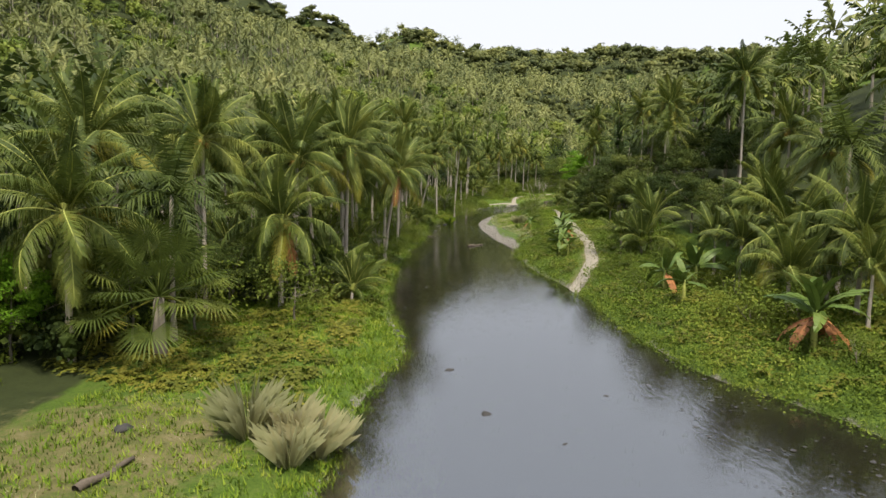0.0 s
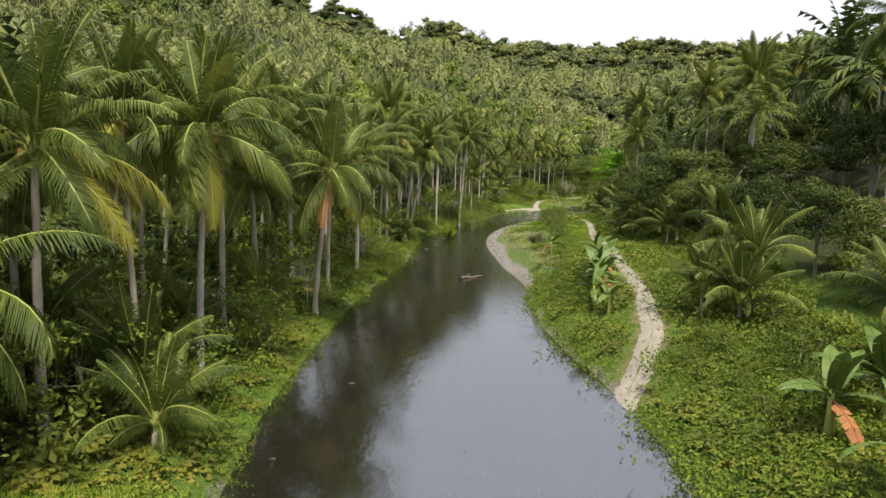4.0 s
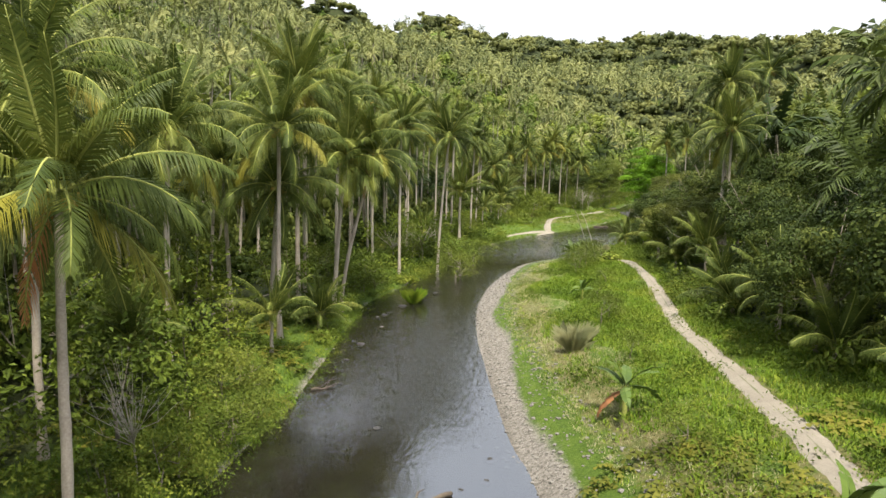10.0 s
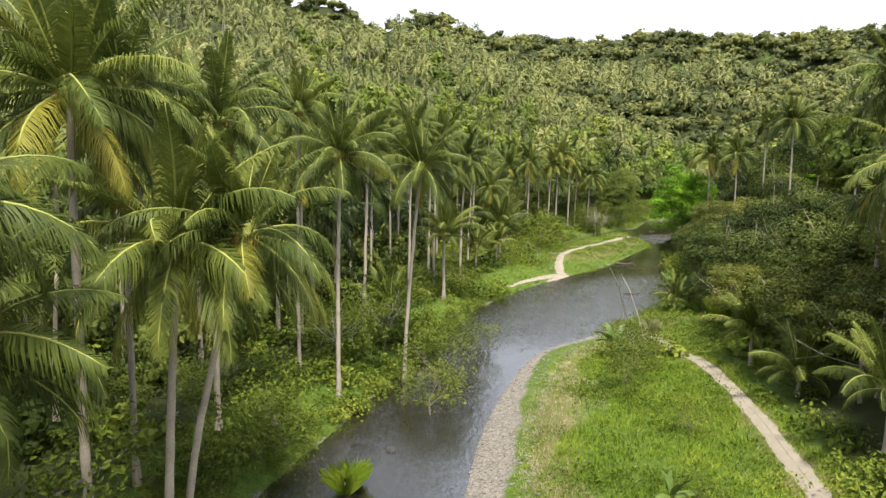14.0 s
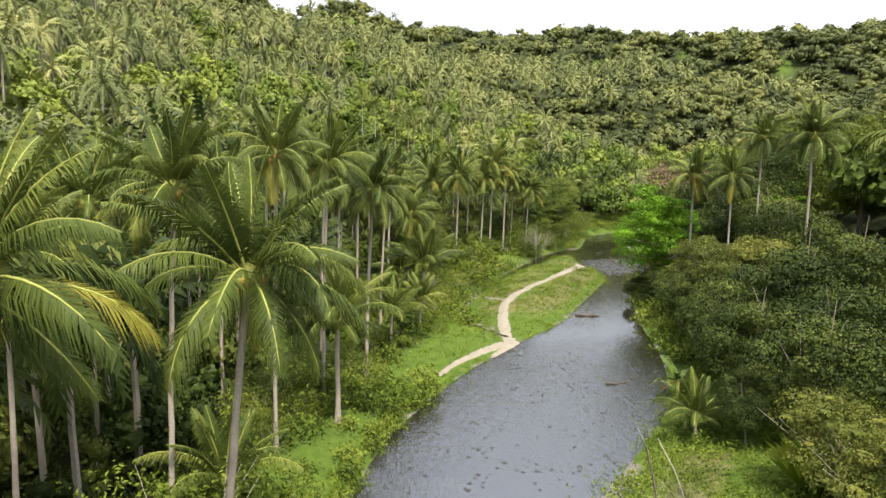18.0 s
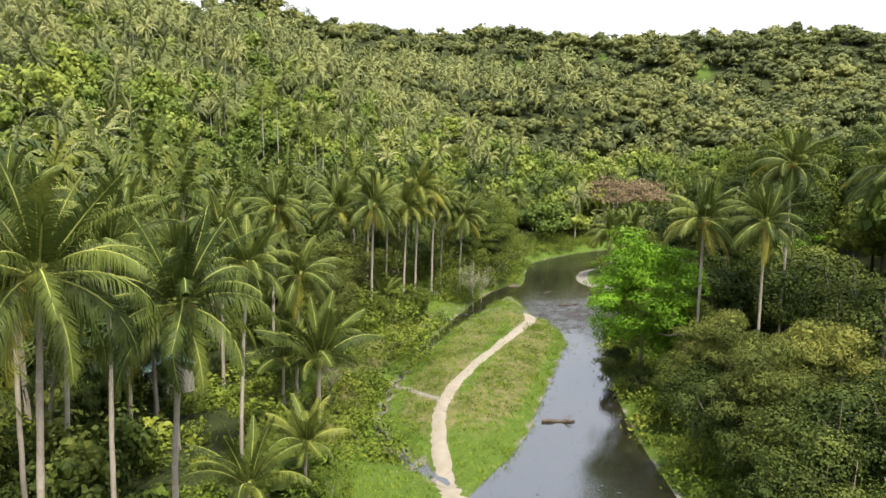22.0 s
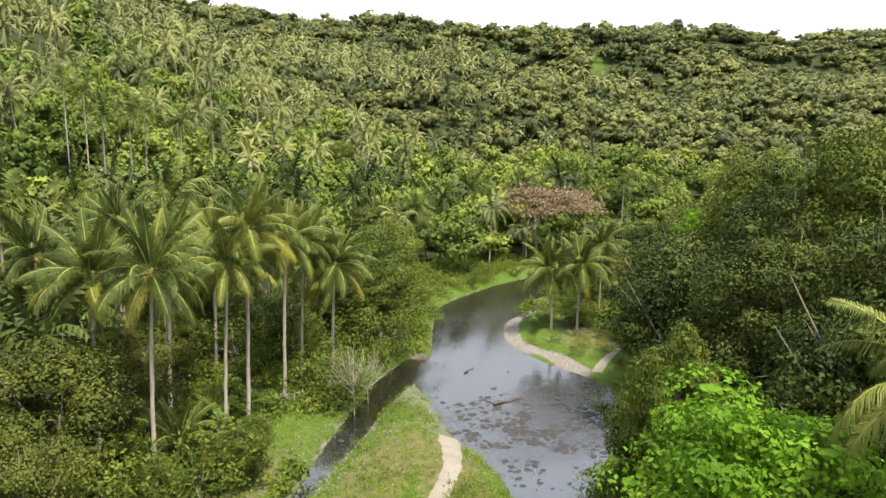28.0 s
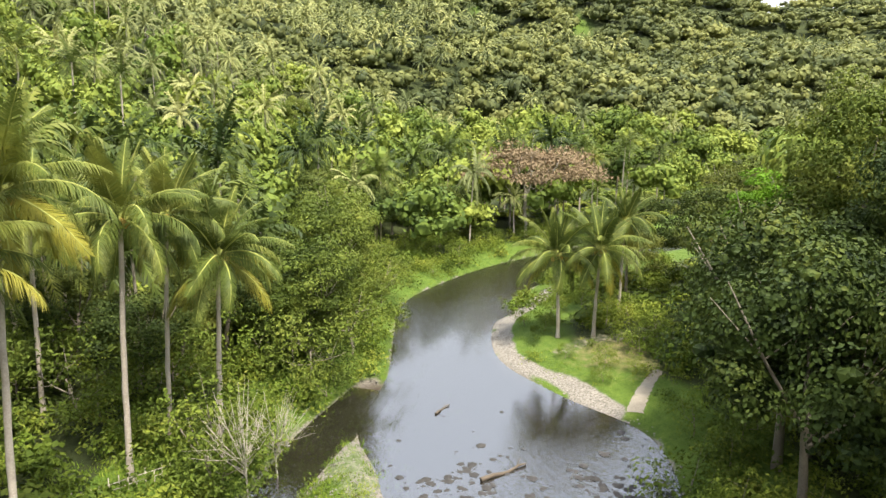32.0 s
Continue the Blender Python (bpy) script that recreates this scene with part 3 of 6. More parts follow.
def ribbon(name, pts, mat, lift, label, category, z_flat=None, wobble=0.16, seed=0, strip=0.0):
    """A band along a line on the ground, with worn uneven edges."""
    line = smooth_line(pts, 14)
    rng = random.Random(seed)
    across = 7
    v = []
    for i, (x, y, w) in enumerate(line):
        d = Vector((*(line[min(i + 1, len(line) - 1)] - line[max(i - 1, 0)])[:2], 0)).normalized()
        s = Vector((-d.y, d.x, 0))
        wl, wr = w * (1 + rng.uniform(-wobble, wobble)), w * (1 + rng.uniform(-wobble, wobble))
        for k in range(across):
            u = k / (across - 1) * 2 - 1
            o = s * (u * (wl if u < 0 else wr))
            v.append((x + o.x, y + o.y, u))
    v = np.array(v)
    if z_flat is None:
        z = np.array([height(a, b) for a, b in v[:, :2]]) + lift * (1 - np.abs(v[:, 2]) ** 4) - 0.015 - 0.03 * np.exp(-((np.abs(v[:, 2]) - 0.5) / 0.2) ** 2)
    else:
        z = np.full(len(v), z_flat)
    v[:, 2] = z
    f = []
    for i in range(len(line) - 1):
        for k in range(across - 1):
            a = i * across + k
            f += [(a, a + across + 1, a + 1), (a, a + across, a + across + 1)]
    me = fast_mesh(name, v, f, mat)
    u = np.tile(np.linspace(-1, 1, across), len(line))
    worn = np.where(np.abs(u) < 0.2, 0.62 * strip, 0.0) + np.where(np.abs(u) > 0.95, 0.55, 0.0)
    ruts = me.color_attributes.new("ruts", "FLOAT_COLOR", "POINT")
    ruts.data.foreach_set("color", np.stack([worn, worn, worn, np.ones(len(u))], -1).astype(np.float32).ravel())
    return tagged(new(name, me), label, category, kind="structure")


ribbon("creek_water", CREEK, M_WATER, 0, "narrow shallow side creek behind a grassy island", "water", z_flat=-0.06, wobble=0.0)
ribbon("road_track", TRACK_RIGHT, M_DIRT, 0.09, "pale two-rut dirt track through the grass", "track", seed=1, strip=1.0)
ribbon("road_island", TRACK_ISLAND, M_DIRT, 0.09, "pale dirt track along a grassy river island", "track", seed=2, strip=0.6)
ribbon("path_fork", PATH_FORK, M_FOOTPATH, 0.06, "narrow worn footpath forking off in the grass", "path", seed=3)
ribbon("path_bank", PATH_BANK, M_DIRT, 0.06, "narrow dirt footpath along the river bank", "path", seed=4)
ribbon("path_grove", PATH_GROVE, M_FOOTPATH, 0.06, "faint dirt footpath between the palms", "path", seed=5)
ribbon("path_pool", PATH_POOL, M_DIRT, 0.08, "bare sandy path leading down to the pool", "path", seed=6)

# ---------------------------------------------------------------- coconut palms
def frond_lines(length, rise, bend, steps):
    """The rib's points and directions, outward along x."""
    pts, dirs = [Vector((0, 0, 0))], []
    for i in range(steps):
        a = rise - bend * ((i + 0.5) / steps) ** 1.25
        d = Vector((math.cos(a), 0, math.sin(a)))
        dirs.append(d)
        pts.append(pts[-1] + d * (length / steps))
    dirs.append(dirs[-1])
    return pts, dirs


def frond_mesh(name, mat, length, rise, bend, pairs, width, seed, droop=0.6, segments=2):
    """One feathered palm leaf: a tapering rib with hanging leaflets on both sides."""
    rng = random.Random(seed)
    s = Shape()
    steps = 9
    pts, dirs = frond_lines(length, rise, bend, steps)
    tube(s, pts, [0.055 * (1 - i / steps) + 0.012 for i in range(steps + 1)], 4 if segments > 1 else 3)
    ribs = sum(len(f) for f in s.f)
    for k in range(pairs):
        t = 0.12 + 0.87 * (k + rng.uniform(-0.25, 0.25)) / pairs
        t = min(max(t, 0.08), 0.995)
        i = min(int(t * steps), steps - 1)
        p = pts[i].lerp(pts[i + 1], t * steps - i)
        d = dirs[i]
        up = Vector((-d.z, 0, d.x))
        size = (0.28 + 0.72 * math.sin(math.pi * min(1, 0.18 + t * 0.86)) ** 0.8) * length * 0.245
        for side in (-1, 1):
            ln = size * rng.uniform(0.85, 1.1)
            fwd = 0.45 + 0.75 * t + rng.uniform(-0.1, 0.1)
            out = (Vector((0, side, 0)) + d * fwd + up * rng.uniform(0.02, 0.30)).normalized()
            w = d * (width * rng.uniform(0.8, 1.15) * 0.5)
            mid = p + out * ln * 0.5 + Vector((0, 0, -droop * ln * 0.14))
            tip = p + out * ln * 0.82 + Vector((0, 0, -droop * ln * rng.uniform(0.55, 0.95)))
            if segments > 1:
                s.add([p - w, p + w, mid - w * 0.9, mid + w * 0.9, tip], [(0, 1, 3), (0, 3, 2), (2, 3, 4)])
            else:
                s.add([p - w, p + w, tip + w * 0.35, tip - w * 0.35], [(0, 1, 2), (0, 2, 3)])
    me = s.mesh(name, mat)
    me.materials.append(M_RACHIS)
    slots = np.zeros(len(me.polygons), np.int32)
    slots[:ribs] = 1
    me.polygons.foreach_set("material_index", slots)
    return me


LAYERS = [  # rise, bend, how many, length: from the spear down to the hanging skirt
    (1.45, 0.40, 5, 4.4), (1.18, 0.90, 5, 4.8), (0.85, 1.40, 5, 4.8), (0.45, 1.65, 5, 4.7), (-0.05, 1.50, 5, 4.6), (-0.65, 0.80, 4, 4.3)]
FRONDS = [[frond_mesh("frond", M_FROND if i < 5 else M_FROND_OLD, ln, rise, bend, 72, 0.058, 10 * i + j, 0.62 + 0.14 * i) for j in range(2)]
          for i, (rise, bend, _, ln) in enumerate(LAYERS)]
FROND_GREEN_LOW = frond_mesh("frond", M_FROND, 4.3, -0.5, 0.95, 64, 0.06, 77, 1.3)
FROND_YELLOW = frond_mesh("frond", M_FROND_OLD, 4.6, 0.0, 1.3, 64, 0.06, 78, 1.2)
FROND_DEAD = frond_mesh("frond", M_FROND_DEAD, 3.6, -1.0, 0.5, 26, 0.09, 79, 1.2)

nut = bmesh.new()
bmesh.ops.create_icosphere(nut, subdivisions=2, radius=0.13, matrix=Matrix.Diagonal((1, 1, 1.25, 1)))
for q in nut.verts:
    q.co.x *= 1 + 0.12 * math.cos(3 * math.atan2(q.co.y, q.co.x))
NUT = bpy.data.meshes.new("coconut")
nut.to_mesh(NUT)
nut.free()
NUT.materials.append(M_NUT)

heart = Shape()
tube(heart, [(0, 0, -0.5), (0, 0, -0.1), (0, 0, 0.4), (0, 0, 1.0)], [0.17, 0.28, 0.22, 0.05], 8)
for k in range(16):
    a = k * 2.4
    u = Vector((math.cos(a), math.sin(a), 0))
    tube(heart, [u * 0.12 + Vector((0, 0, -0.35 + 0.05 * (k % 5))), u * 0.42 + Vector((0, 0, 0.1 + 0.05 * (k % 5)))], [0.07, 0.05], 4)
HEART = heart.mesh("crown_heart", M_RACHIS)


def trunk_mesh(rise, ox, oy, r0, r1, rings, sides, seed):
    """A palm stem from a swollen foot to the crown, with a curve and ringed leaf scars."""
    rng = random.Random(seed)
    s = Shape()
    pts, rad = [], []
    for i in range(rings + 1):
        t = i / rings
        bow = math.sin(t * math.pi) * 0.10
        pts.append((ox * (t ** 1.6) + bow * ox * 0.4 + rng.uniform(-0.02, 0.02), oy * (t ** 1.6) + rng.uniform(-0.02, 0.02), rise * t - (0.25 if i == 0 else 0)))
        rad.append((r0 * 1.55 if i == 0 else r0 + (r1 - r0) * t) * (1.05 if i % 2 else 0.96))
    tube(s, pts, rad, sides)
    return s.mesh("trunk", M_TRUNK)


PALM_SPOTS = []
PALM_GROUP = "coconut palms along the river"


def coconut_palm(x, y, hub_z, ox=0.0, oy=0.0, seed=0, size=1.0, young=False, dead=0):
    rng = random.Random(seed * 7 + 3)
    z = height(x, y)
    root = new("coconut_palm")
    root.location = (x, y, z)
    rise = max(hub_z - z, 0.8)
    tagged(root, "young coconut palm with arching green fronds" if young else ("tall coconut palm with a browning frond and slim grey trunk" if dead else "tall coconut palm with feathery fronds and slim grey trunk"),
           "palm tree", "young palms in the undergrowth" if young else PALM_GROUP)
    part("trunk", trunk_mesh(rise, ox, oy, 0.17 * size, 0.11 * size, 14 if not young else 6, 8, seed), root)
    top = Matrix.Translation((ox, oy, rise)) @ Euler((rng.uniform(-0.12, 0.12), rng.uniform(-0.12, 0.12), 0)).to_matrix().to_4x4()
    part("crown_heart", HEART, root, top @ Matrix.Scale(size, 4))
    if not young:
        for k in range(5):
            a = rng.uniform(0, 1.0) + k * 1.3
            part("coconut", NUT, root, top @ Matrix.Translation((0.42 * math.cos(a) * size, 0.42 * math.sin(a) * size, -0.16 - 0.12 * (k % 3))) @ Matrix.Scale(1.3, 4))
    turn = rng.uniform(0, 6.28)
    n = 0
    for i, (_, _, count, _) in enumerate(LAYERS):
        if young and i > 3:
            break
        for k in range(count):
            n += 1
            a = turn + n * 2.39996 + rng.uniform(-0.2, 0.2)
            me = FRONDS[i][rng.randrange(2)]
            if i == 5 and rng.random() < 0.7:
                me = FROND_GREEN_LOW
            if i == 4 and rng.random() < 0.15:
                me = FROND_YELLOW
            m = top @ Matrix.Rotation(a, 4, "Z") @ Matrix.Rotation(rng.uniform(-0.14, 0.14), 4, "Y") @ Matrix.Rotation(rng.uniform(-0.4, 0.4), 4, "X")
            part("frond", me, root, m @ Matrix.Translation((0.12, 0, 0)) @ Matrix.Scale(size * rng.uniform(0.9, 1.08) * (0.62 if young and i > 2 else 1), 4))
    for k in range(dead):
        m = top @ Matrix.Rotation(rng.uniform(0, 6.28), 4, "Z")
        part("dead_frond", FROND_DEAD, root, m @ Matrix.Translation((0.12, 0, -0.1)) @ Matrix.Scale(size, 4), "hanging orange-brown dead frond")
    PALM_SPOTS.append((x, y))
    return root


# base x, y, height of the crown's heart, lean in x and y
PALMS_FIRST = [(-25.4, 16.9, 8.4, 0.2, 0.2), (-22.1, 27.2, 12.2, 0.2, 0.2), (-20.4, 36.8, 11.9, 0.2, 0.2), (-27.8, 24.0, 11.8, 0.2, 0.2), (-24.0, 32.5, 12.6, 0.2, 0.1), (-17.6, 28.4, 7.0, 0.2, 0.2), (-14.6, 40.8, 11.8, 0.4, 0.6), (-17.2, 40.2, 12.4, -0.5, 0.6), (-11.9, 54.2, 10.0, 1.6, -2.0),
               (-14.8, 51.0, 9.6, -0.2, 0.2), (-12.3, 61.5, 10.2, 0.5, -0.6), (-10.9, 68, 10.9, 0.5, -0.2), (-15.6, 47, 13.2, 0.3, 0.2), (-19.5, 46, 13.5, 0.2, 0.1),
               (-16.2, 56, 13.6, -0.4, 0.3), (-15.6, 64, 14.2, -0.2, 0.2), (-14.4, 72.5, 14.6, 0.4, 0.3), (-14.6, 84, 13.4, 0.4, 0.4), (-17.5, 33.5, 11.0, 0.3, 0.2)]
PALMS_SECOND = [(-10.1, 89.6, 13.8, 0.3, 0.3), (-11.2, 92.2, 10.2, 0.5, 0.4), (-8.3, 99.2, 12.1, 1.2, -0.6), (-7.9, 99.8, 12.4, 3.0, -0.8), (-14.8, 95, 11.6, -0.4, 0.4),
                (-10.9, 98.6, 17.3, 0.4, 0.1), (-11.4, 103.4, 18.0, 0.4, 0.1), (-9.7, 109, 17.0, 0.5, 0.5), (-4.4, 115.4, 15.3, 0.3, 0.7), (-7.4, 118.2, 18.2, 0.4, 0.4),
                (-4.4, 129.6, 16.6, 0.6, 0.8), (-0.6, 120.2, 14.6, 1.3, 0.4), (-1.1, 138.6, 18, 0.5, 0.5), (1.2, 146.3, 17.4, 0.6, 0.6), (4.2, 150.4, 15.5, 0.7, 0.6), (-8.8, 126, 14.4, 0.3, 0.4)]
PALMS_THIRD = [(-5.5, 146, 16.0, 0.4, 0.4), (-10.5, 138, 15.4, 0.2, 0.3), (5.8, 165.8, 14.3, 0.8, 0.8), (0.5, 158, 16.4, 0.5, 0.4), (-4.6, 162, 17.6, 0.3, 0.4), (1.5, 171, 14.6, 0.4, 0.6),
               (7.6, 189, 16.0, 0.7, 0.7), (3.5, 183, 14.5, 0.4, 0.5), (-3, 178, 16.8, 0.4, 0.5), (9.5, 179.5, 11.2, 0.5, 0.6), (-14, 152, 15.5, 0, 0.2), (-12, 170, 16.5, 0.2, 0.2)]
PALMS_FOURTH = [(19, 203.6, 15.0, 0.6, 0.6), (20.2, 216.6, 14.6, 0.6, 0.5), (23.7, 207.6, 14.5, 0.7, 0.4), (25.4, 208.6, 16.8, 0.7, 0.7), (29.3, 215.8, 14.7, 0.6, 0.5), (31.4, 219, 14.4, 0.7, 0.4),
                (34, 217.8, 12.1, 0.5, 0.4), (15.5, 209, 14.2, 0.3, 0.4), (11.5, 215, 14.8, 0.3, 0.3), (16.4, 225, 15.5, 0.5, 0.4), (24.5, 226, 14.2, 0.4, 0.4), (8.5, 201, 14.0, 0.4, 0.4)]
PALMS_RIGHT = [(27, 56.3, 20.1, 0.2, 0.2), (26, 75.2, 19.4, 0.4, 0.3), (31.6, 77, 20.4, 0.3, 0.2), (26.2, 86.2, 18.9, 0.3, 0.3), (25.2, 109.6, 18.9, 0.4, 0.5), (31.5, 115.2, 20.6, 0.4, 0.4),
               (24.6, 107, 14.6, 0.3, 0.4), (25.3, 73.2, 18.2, 0.3, 0.4), (42.4, 166.2, 16.1, 0.4, 0.4), (40.7, 171, 15.8, 0.3, 0.2), (46.3, 159.4, 20.0, 0.2, 0.2), (48.6, 171, 20.2, 0.2, 0.1),
               (66, 225.2, 8.8, 0.2, -0.2), (63.4, 226.8, 8.2, -0.3, 0.2), (72.4, 229.5, 10.2, 0.4, 0.2), (22, 33, 11.5, 0.2, 0.2), (24, 42, 13.5, 0.3, 0.3), (18.8, 34.6, 6.8, -0.2, 0.1), (21.4, 40.2, 8.4, 0.1, 0.2), (16.8, 28.4, 5.6, 0.2, 0.1), (17.6, 22.5, 6.4, 0.1, 0.1)]
n = 0
for row in (PALMS_FIRST, PALMS_SECOND, PALMS_THIRD, PALMS_FOURTH, PALMS_RIGHT):
    for x, y, hz, ox, oy in row:
        n += 1
        coconut_palm(x, y, hz, ox, oy, n, (1.02 if y < 112 and x < 20 else 0.80 if y < 195 else 0.92) * (1 + 0.09 * math.sin(n * 2.1)), dead=1 if n in (6, 9, 12, 23, 54, 64) else 0)

# young palms in the undergrowth: x, y, height of the heart above the ground
YOUNG = [(2.3, 142.6, 6.6), (10.9, 173.4, 5.0), (20.4, 204.4, 2.6), (11.2, 47.6, 1.8), (14.4, 48.2, 3.2), (12.9, 46.6, 1.2), (-13.8, 78, 3.0), (-9.8, 86.5, 2.2), (17.6, 60, 2.6), (16, 38, 3.6),
         (14.4, 30.5, 4.0), (18, 26, 4.6), (13.6, 23, 2.6), (20, 36, 6.0), (9.5, 163, 3.0), (6.5, 158.5, 3.2), (8.4, 178, 3.6), (12.5, 186, 3.0), (25, 139.5, 1.2), (17.8, 84, 2.4), (18.4, 72, 2.2),
         (16.2, 19.5, 3.4), (-8.4, 93.2, 1.0), (-2.5, 131, 2.4), (18.9, 92, 0.8), (20.4, 97.5, 1.6), (22.2, 112, 1.2), (22.8, 119, 2.2), (17.2, 78, 0.9), (16.8, 70, 1.6), (21.8, 104, 2.8),
         (-15.2, 36, 1.4), (-19, 31, 1.2), (-13.4, 33, 0.9), (-20.5, 38, 2.2), (-22, 33, 3.0), (-24, 26, 2.4), (-16.5, 43.5, 1.4), (-27, 22, 1.6), (-14.6, 50, 1.8), (-18, 53, 2.4)]
for k, (x, y, up) in enumerate(YOUNG):
    coconut_palm(x, y, height(x, y) + up, 0.1, 0.1, 200 + k, (1.05 if k < 2 else 0.74) + 0.1 * math.sin(k * 1.7), young=True)


# ---------------------------------------------------------------- leaves, shrubs and trees
def leaves(rng, centres, spread, leaf, narrow=0.5, up=0.6):
    """Folded leaf shapes round the given centres. spread: how far from them, in x, y and z."""
    n = len(centres)
    away = rng.normal(0, 1, (n, 3))
    c = centres + away * np.array(spread)
    # leaves on the outside of a clump face outwards, and most of them up
    nrm = rng.normal(0, 1, (n, 3)) * (1 - up) + np.array([0, 0, up * 0.8]) + 0.35 * away
    nrm /= np.linalg.norm(nrm, axis=1)[:, None]
    a = np.cross(nrm, rng.normal(0, 1, (n, 3)))
    a /= np.linalg.norm(a, axis=1)[:, None] + 1e-9
    b = np.cross(nrm, a)
    s = (leaf * rng.uniform(0.65, 1.25, n))[:, None]
    v = np.stack([c - a * s * 0.5, c + b * s * narrow * 0.5 + nrm * s * 0.06, c + a * s * 0.5 - nrm * s * 0.12, c - b * s * narrow * 0.5 + nrm * s * 0.06], 1).reshape(-1, 3)
    i = np.arange(n)[:, None] * 4
    f = np.stack([i + [0, 1, 2], i + [0, 2, 3]], 1).reshape(-1, 3)
    return v, f


def crown_centres(rng, clumps, rx, rz, hollow=0.45, low=-0.5):
    """Points in the outer part of a lumpy dome of radius rx and half height rz."""
    d = rng.normal(0, 1, (clumps * 3, 3))
    d /= np.linalg.norm(d, axis=1)[:, None]
    d = d[d[:, 2] > low][:clumps]
    r = hollow + (1 - hollow) * rng.uniform(0, 1, len(d)) ** 0.6
    lump = 1 + 0.28 * np.sin(d[:, 0] * 5 + rx) * np.cos(d[:, 1] * 4.3 + rz)
    return d * (r * lump)[:, None] * np.array([rx, rx, rz])


def canopy(seed, rx, rz, lobes, per, leaf, up=0.0, low=-0.25, core=0.8, narrow=0.85, small=0.36, large=0.56, squash=0.75, tints=None):
    """A rounded broadleaf crown made of lobes, each covered in leaf clumps that face outwards."""
    r = np.random.RandomState(seed)
    s = Shape()
    cs = crown_centres(r, lobes, rx * 0.66, rz * 0.68, 0.6, low)
    ico = bmesh.new()
    bmesh.ops.create_icosphere(ico, subdivisions=1, radius=1.0)
    bv = np.array([v.co[:] for v in ico.verts])
    bf = np.array([[v.index for v in q.verts] for q in ico.faces])
    ico.free()
    for c in cs:
        rad = rx * r.uniform(small, large)
        flat = np.array([1, 1, squash]) * rad
        start = s.n
        c = c + np.array([0, 0, up])
        s.add(bv * flat * core + c, bf)
        d = r.normal(0, 1, (per * 3, 3))
        d /= np.linalg.norm(d, axis=1)[:, None]
        d = d[d[:, 2] > -0.45][:per]
        n = d + r.normal(0, 0.38, d.shape) + np.array([0, 0, 0.2])
        n /= np.linalg.norm(n, axis=1)[:, None]
        p = c + d * flat * r.uniform(0.82, 1.15, (len(d), 1))
        a = np.cross(n, r.normal(0, 1, d.shape))
        a /= np.linalg.norm(a, axis=1)[:, None] + 1e-9
        b = np.cross(n, a)
        w = leaf * r.uniform(0.6, 1.25, (len(d), 1))
        v = np.stack([p - a * w * 0.55, p + b * w * 0.5 * narrow + a * w * 0.1, p + a * w * 0.5 - n * w * 0.1, p - b * w * 0.5 * narrow], 1).reshape(-1, 3)
        i = np.arange(len(d))[:, None] * 4
        s.add(v, np.stack([i + [0, 1, 2], i + [0, 2, 3]], 1).reshape(-1, 3))
        if tints is not None:
            tints.append(np.full(s.n - start, r.uniform(-0.32, 0.32)))
    return s.arrays()


def full_tree(seed, tall, rx, rz, lobes, per, leaf, mat, bark, narrow=0.7, limbs=5, girth=0.14, low=-0.7, small=0.20, large=0.38, squash=0.75):
    """Trunk with limbs, and a dense crown of leafy lobes."""
    wood, _ = tree_meshes(seed, tall, rx, rz, 12, 1, 0.1, mat, bark, limbs=limbs, girth=girth)
    tints = []
    v, f = canopy(seed + 7, rx, rz, lobes, per, leaf, tall - rz, low, 0.28, narrow, small, large, squash, tints)
    me = fast_mesh("crown", v, f, mat, False)
    me.attributes.new("plant", "FLOAT", "POINT").data.foreach_set("value", np.concatenate(tints).astype(np.float32))
    return wood, me


def tree_meshes(seed, tall, rx, rz, clumps, per, leaf, mat, bark, narrow=0.5, flat=0.35, puff=0.75, limbs=9, girth=0.16, low=-0.5, hollow=0.45):
    """Trunk with limbs, and crown, of one tree."""
    rng = np.random.RandomState(seed)
    top = np.array([0.3 * rng.normal(), 0.3 * rng.normal(), tall - rz])
    cs = crown_centres(rng, clumps, rx, rz, hollow, low)
    wood = Shape()
    fork = tall * 0.28
    tube(wood, [(0, 0, -0.3), (0.05, 0.03, fork * 0.5), (top[0] * 0.5, top[1] * 0.5, fork), tuple(top * np.array([1, 1, 0.9]))], [girth * 1.5, girth * 1.1, girth, girth * 0.5], 7)
    for k in range(min(limbs, len(cs))):
        e = cs[k] * 0.92 + top
        s0 = np.array([top[0] * 0.5, top[1] * 0.5, fork * (0.9 + 0.5 * rng.uniform())])
        m = s0 * 0.45 + e * 0.55 + np.array([0, 0, -0.10 * tall * rng.uniform(0.2, 1)]) * 0.5
        tube(wood, [tuple(s0), tuple(m), tuple(e)], [girth * 0.55, girth * 0.35, girth * 0.1], 5)
        for j in range(2):
            e2 = m + (e - m) * 0.4 + rng.normal(0, 1, 3) * rx * 0.22 + np.array([0, 0, 0.2 * rz])
            tube(wood, [tuple(m), tuple(e2)], [girth * 0.25, girth * 0.06], 4)
    allc = np.repeat(cs + top, per, axis=0)
    v, f = leaves(rng, allc, (puff, puff, puff * flat), leaf, narrow)
    return wood.mesh("trunk", bark), fast_mesh("crown", v, f, mat, False)


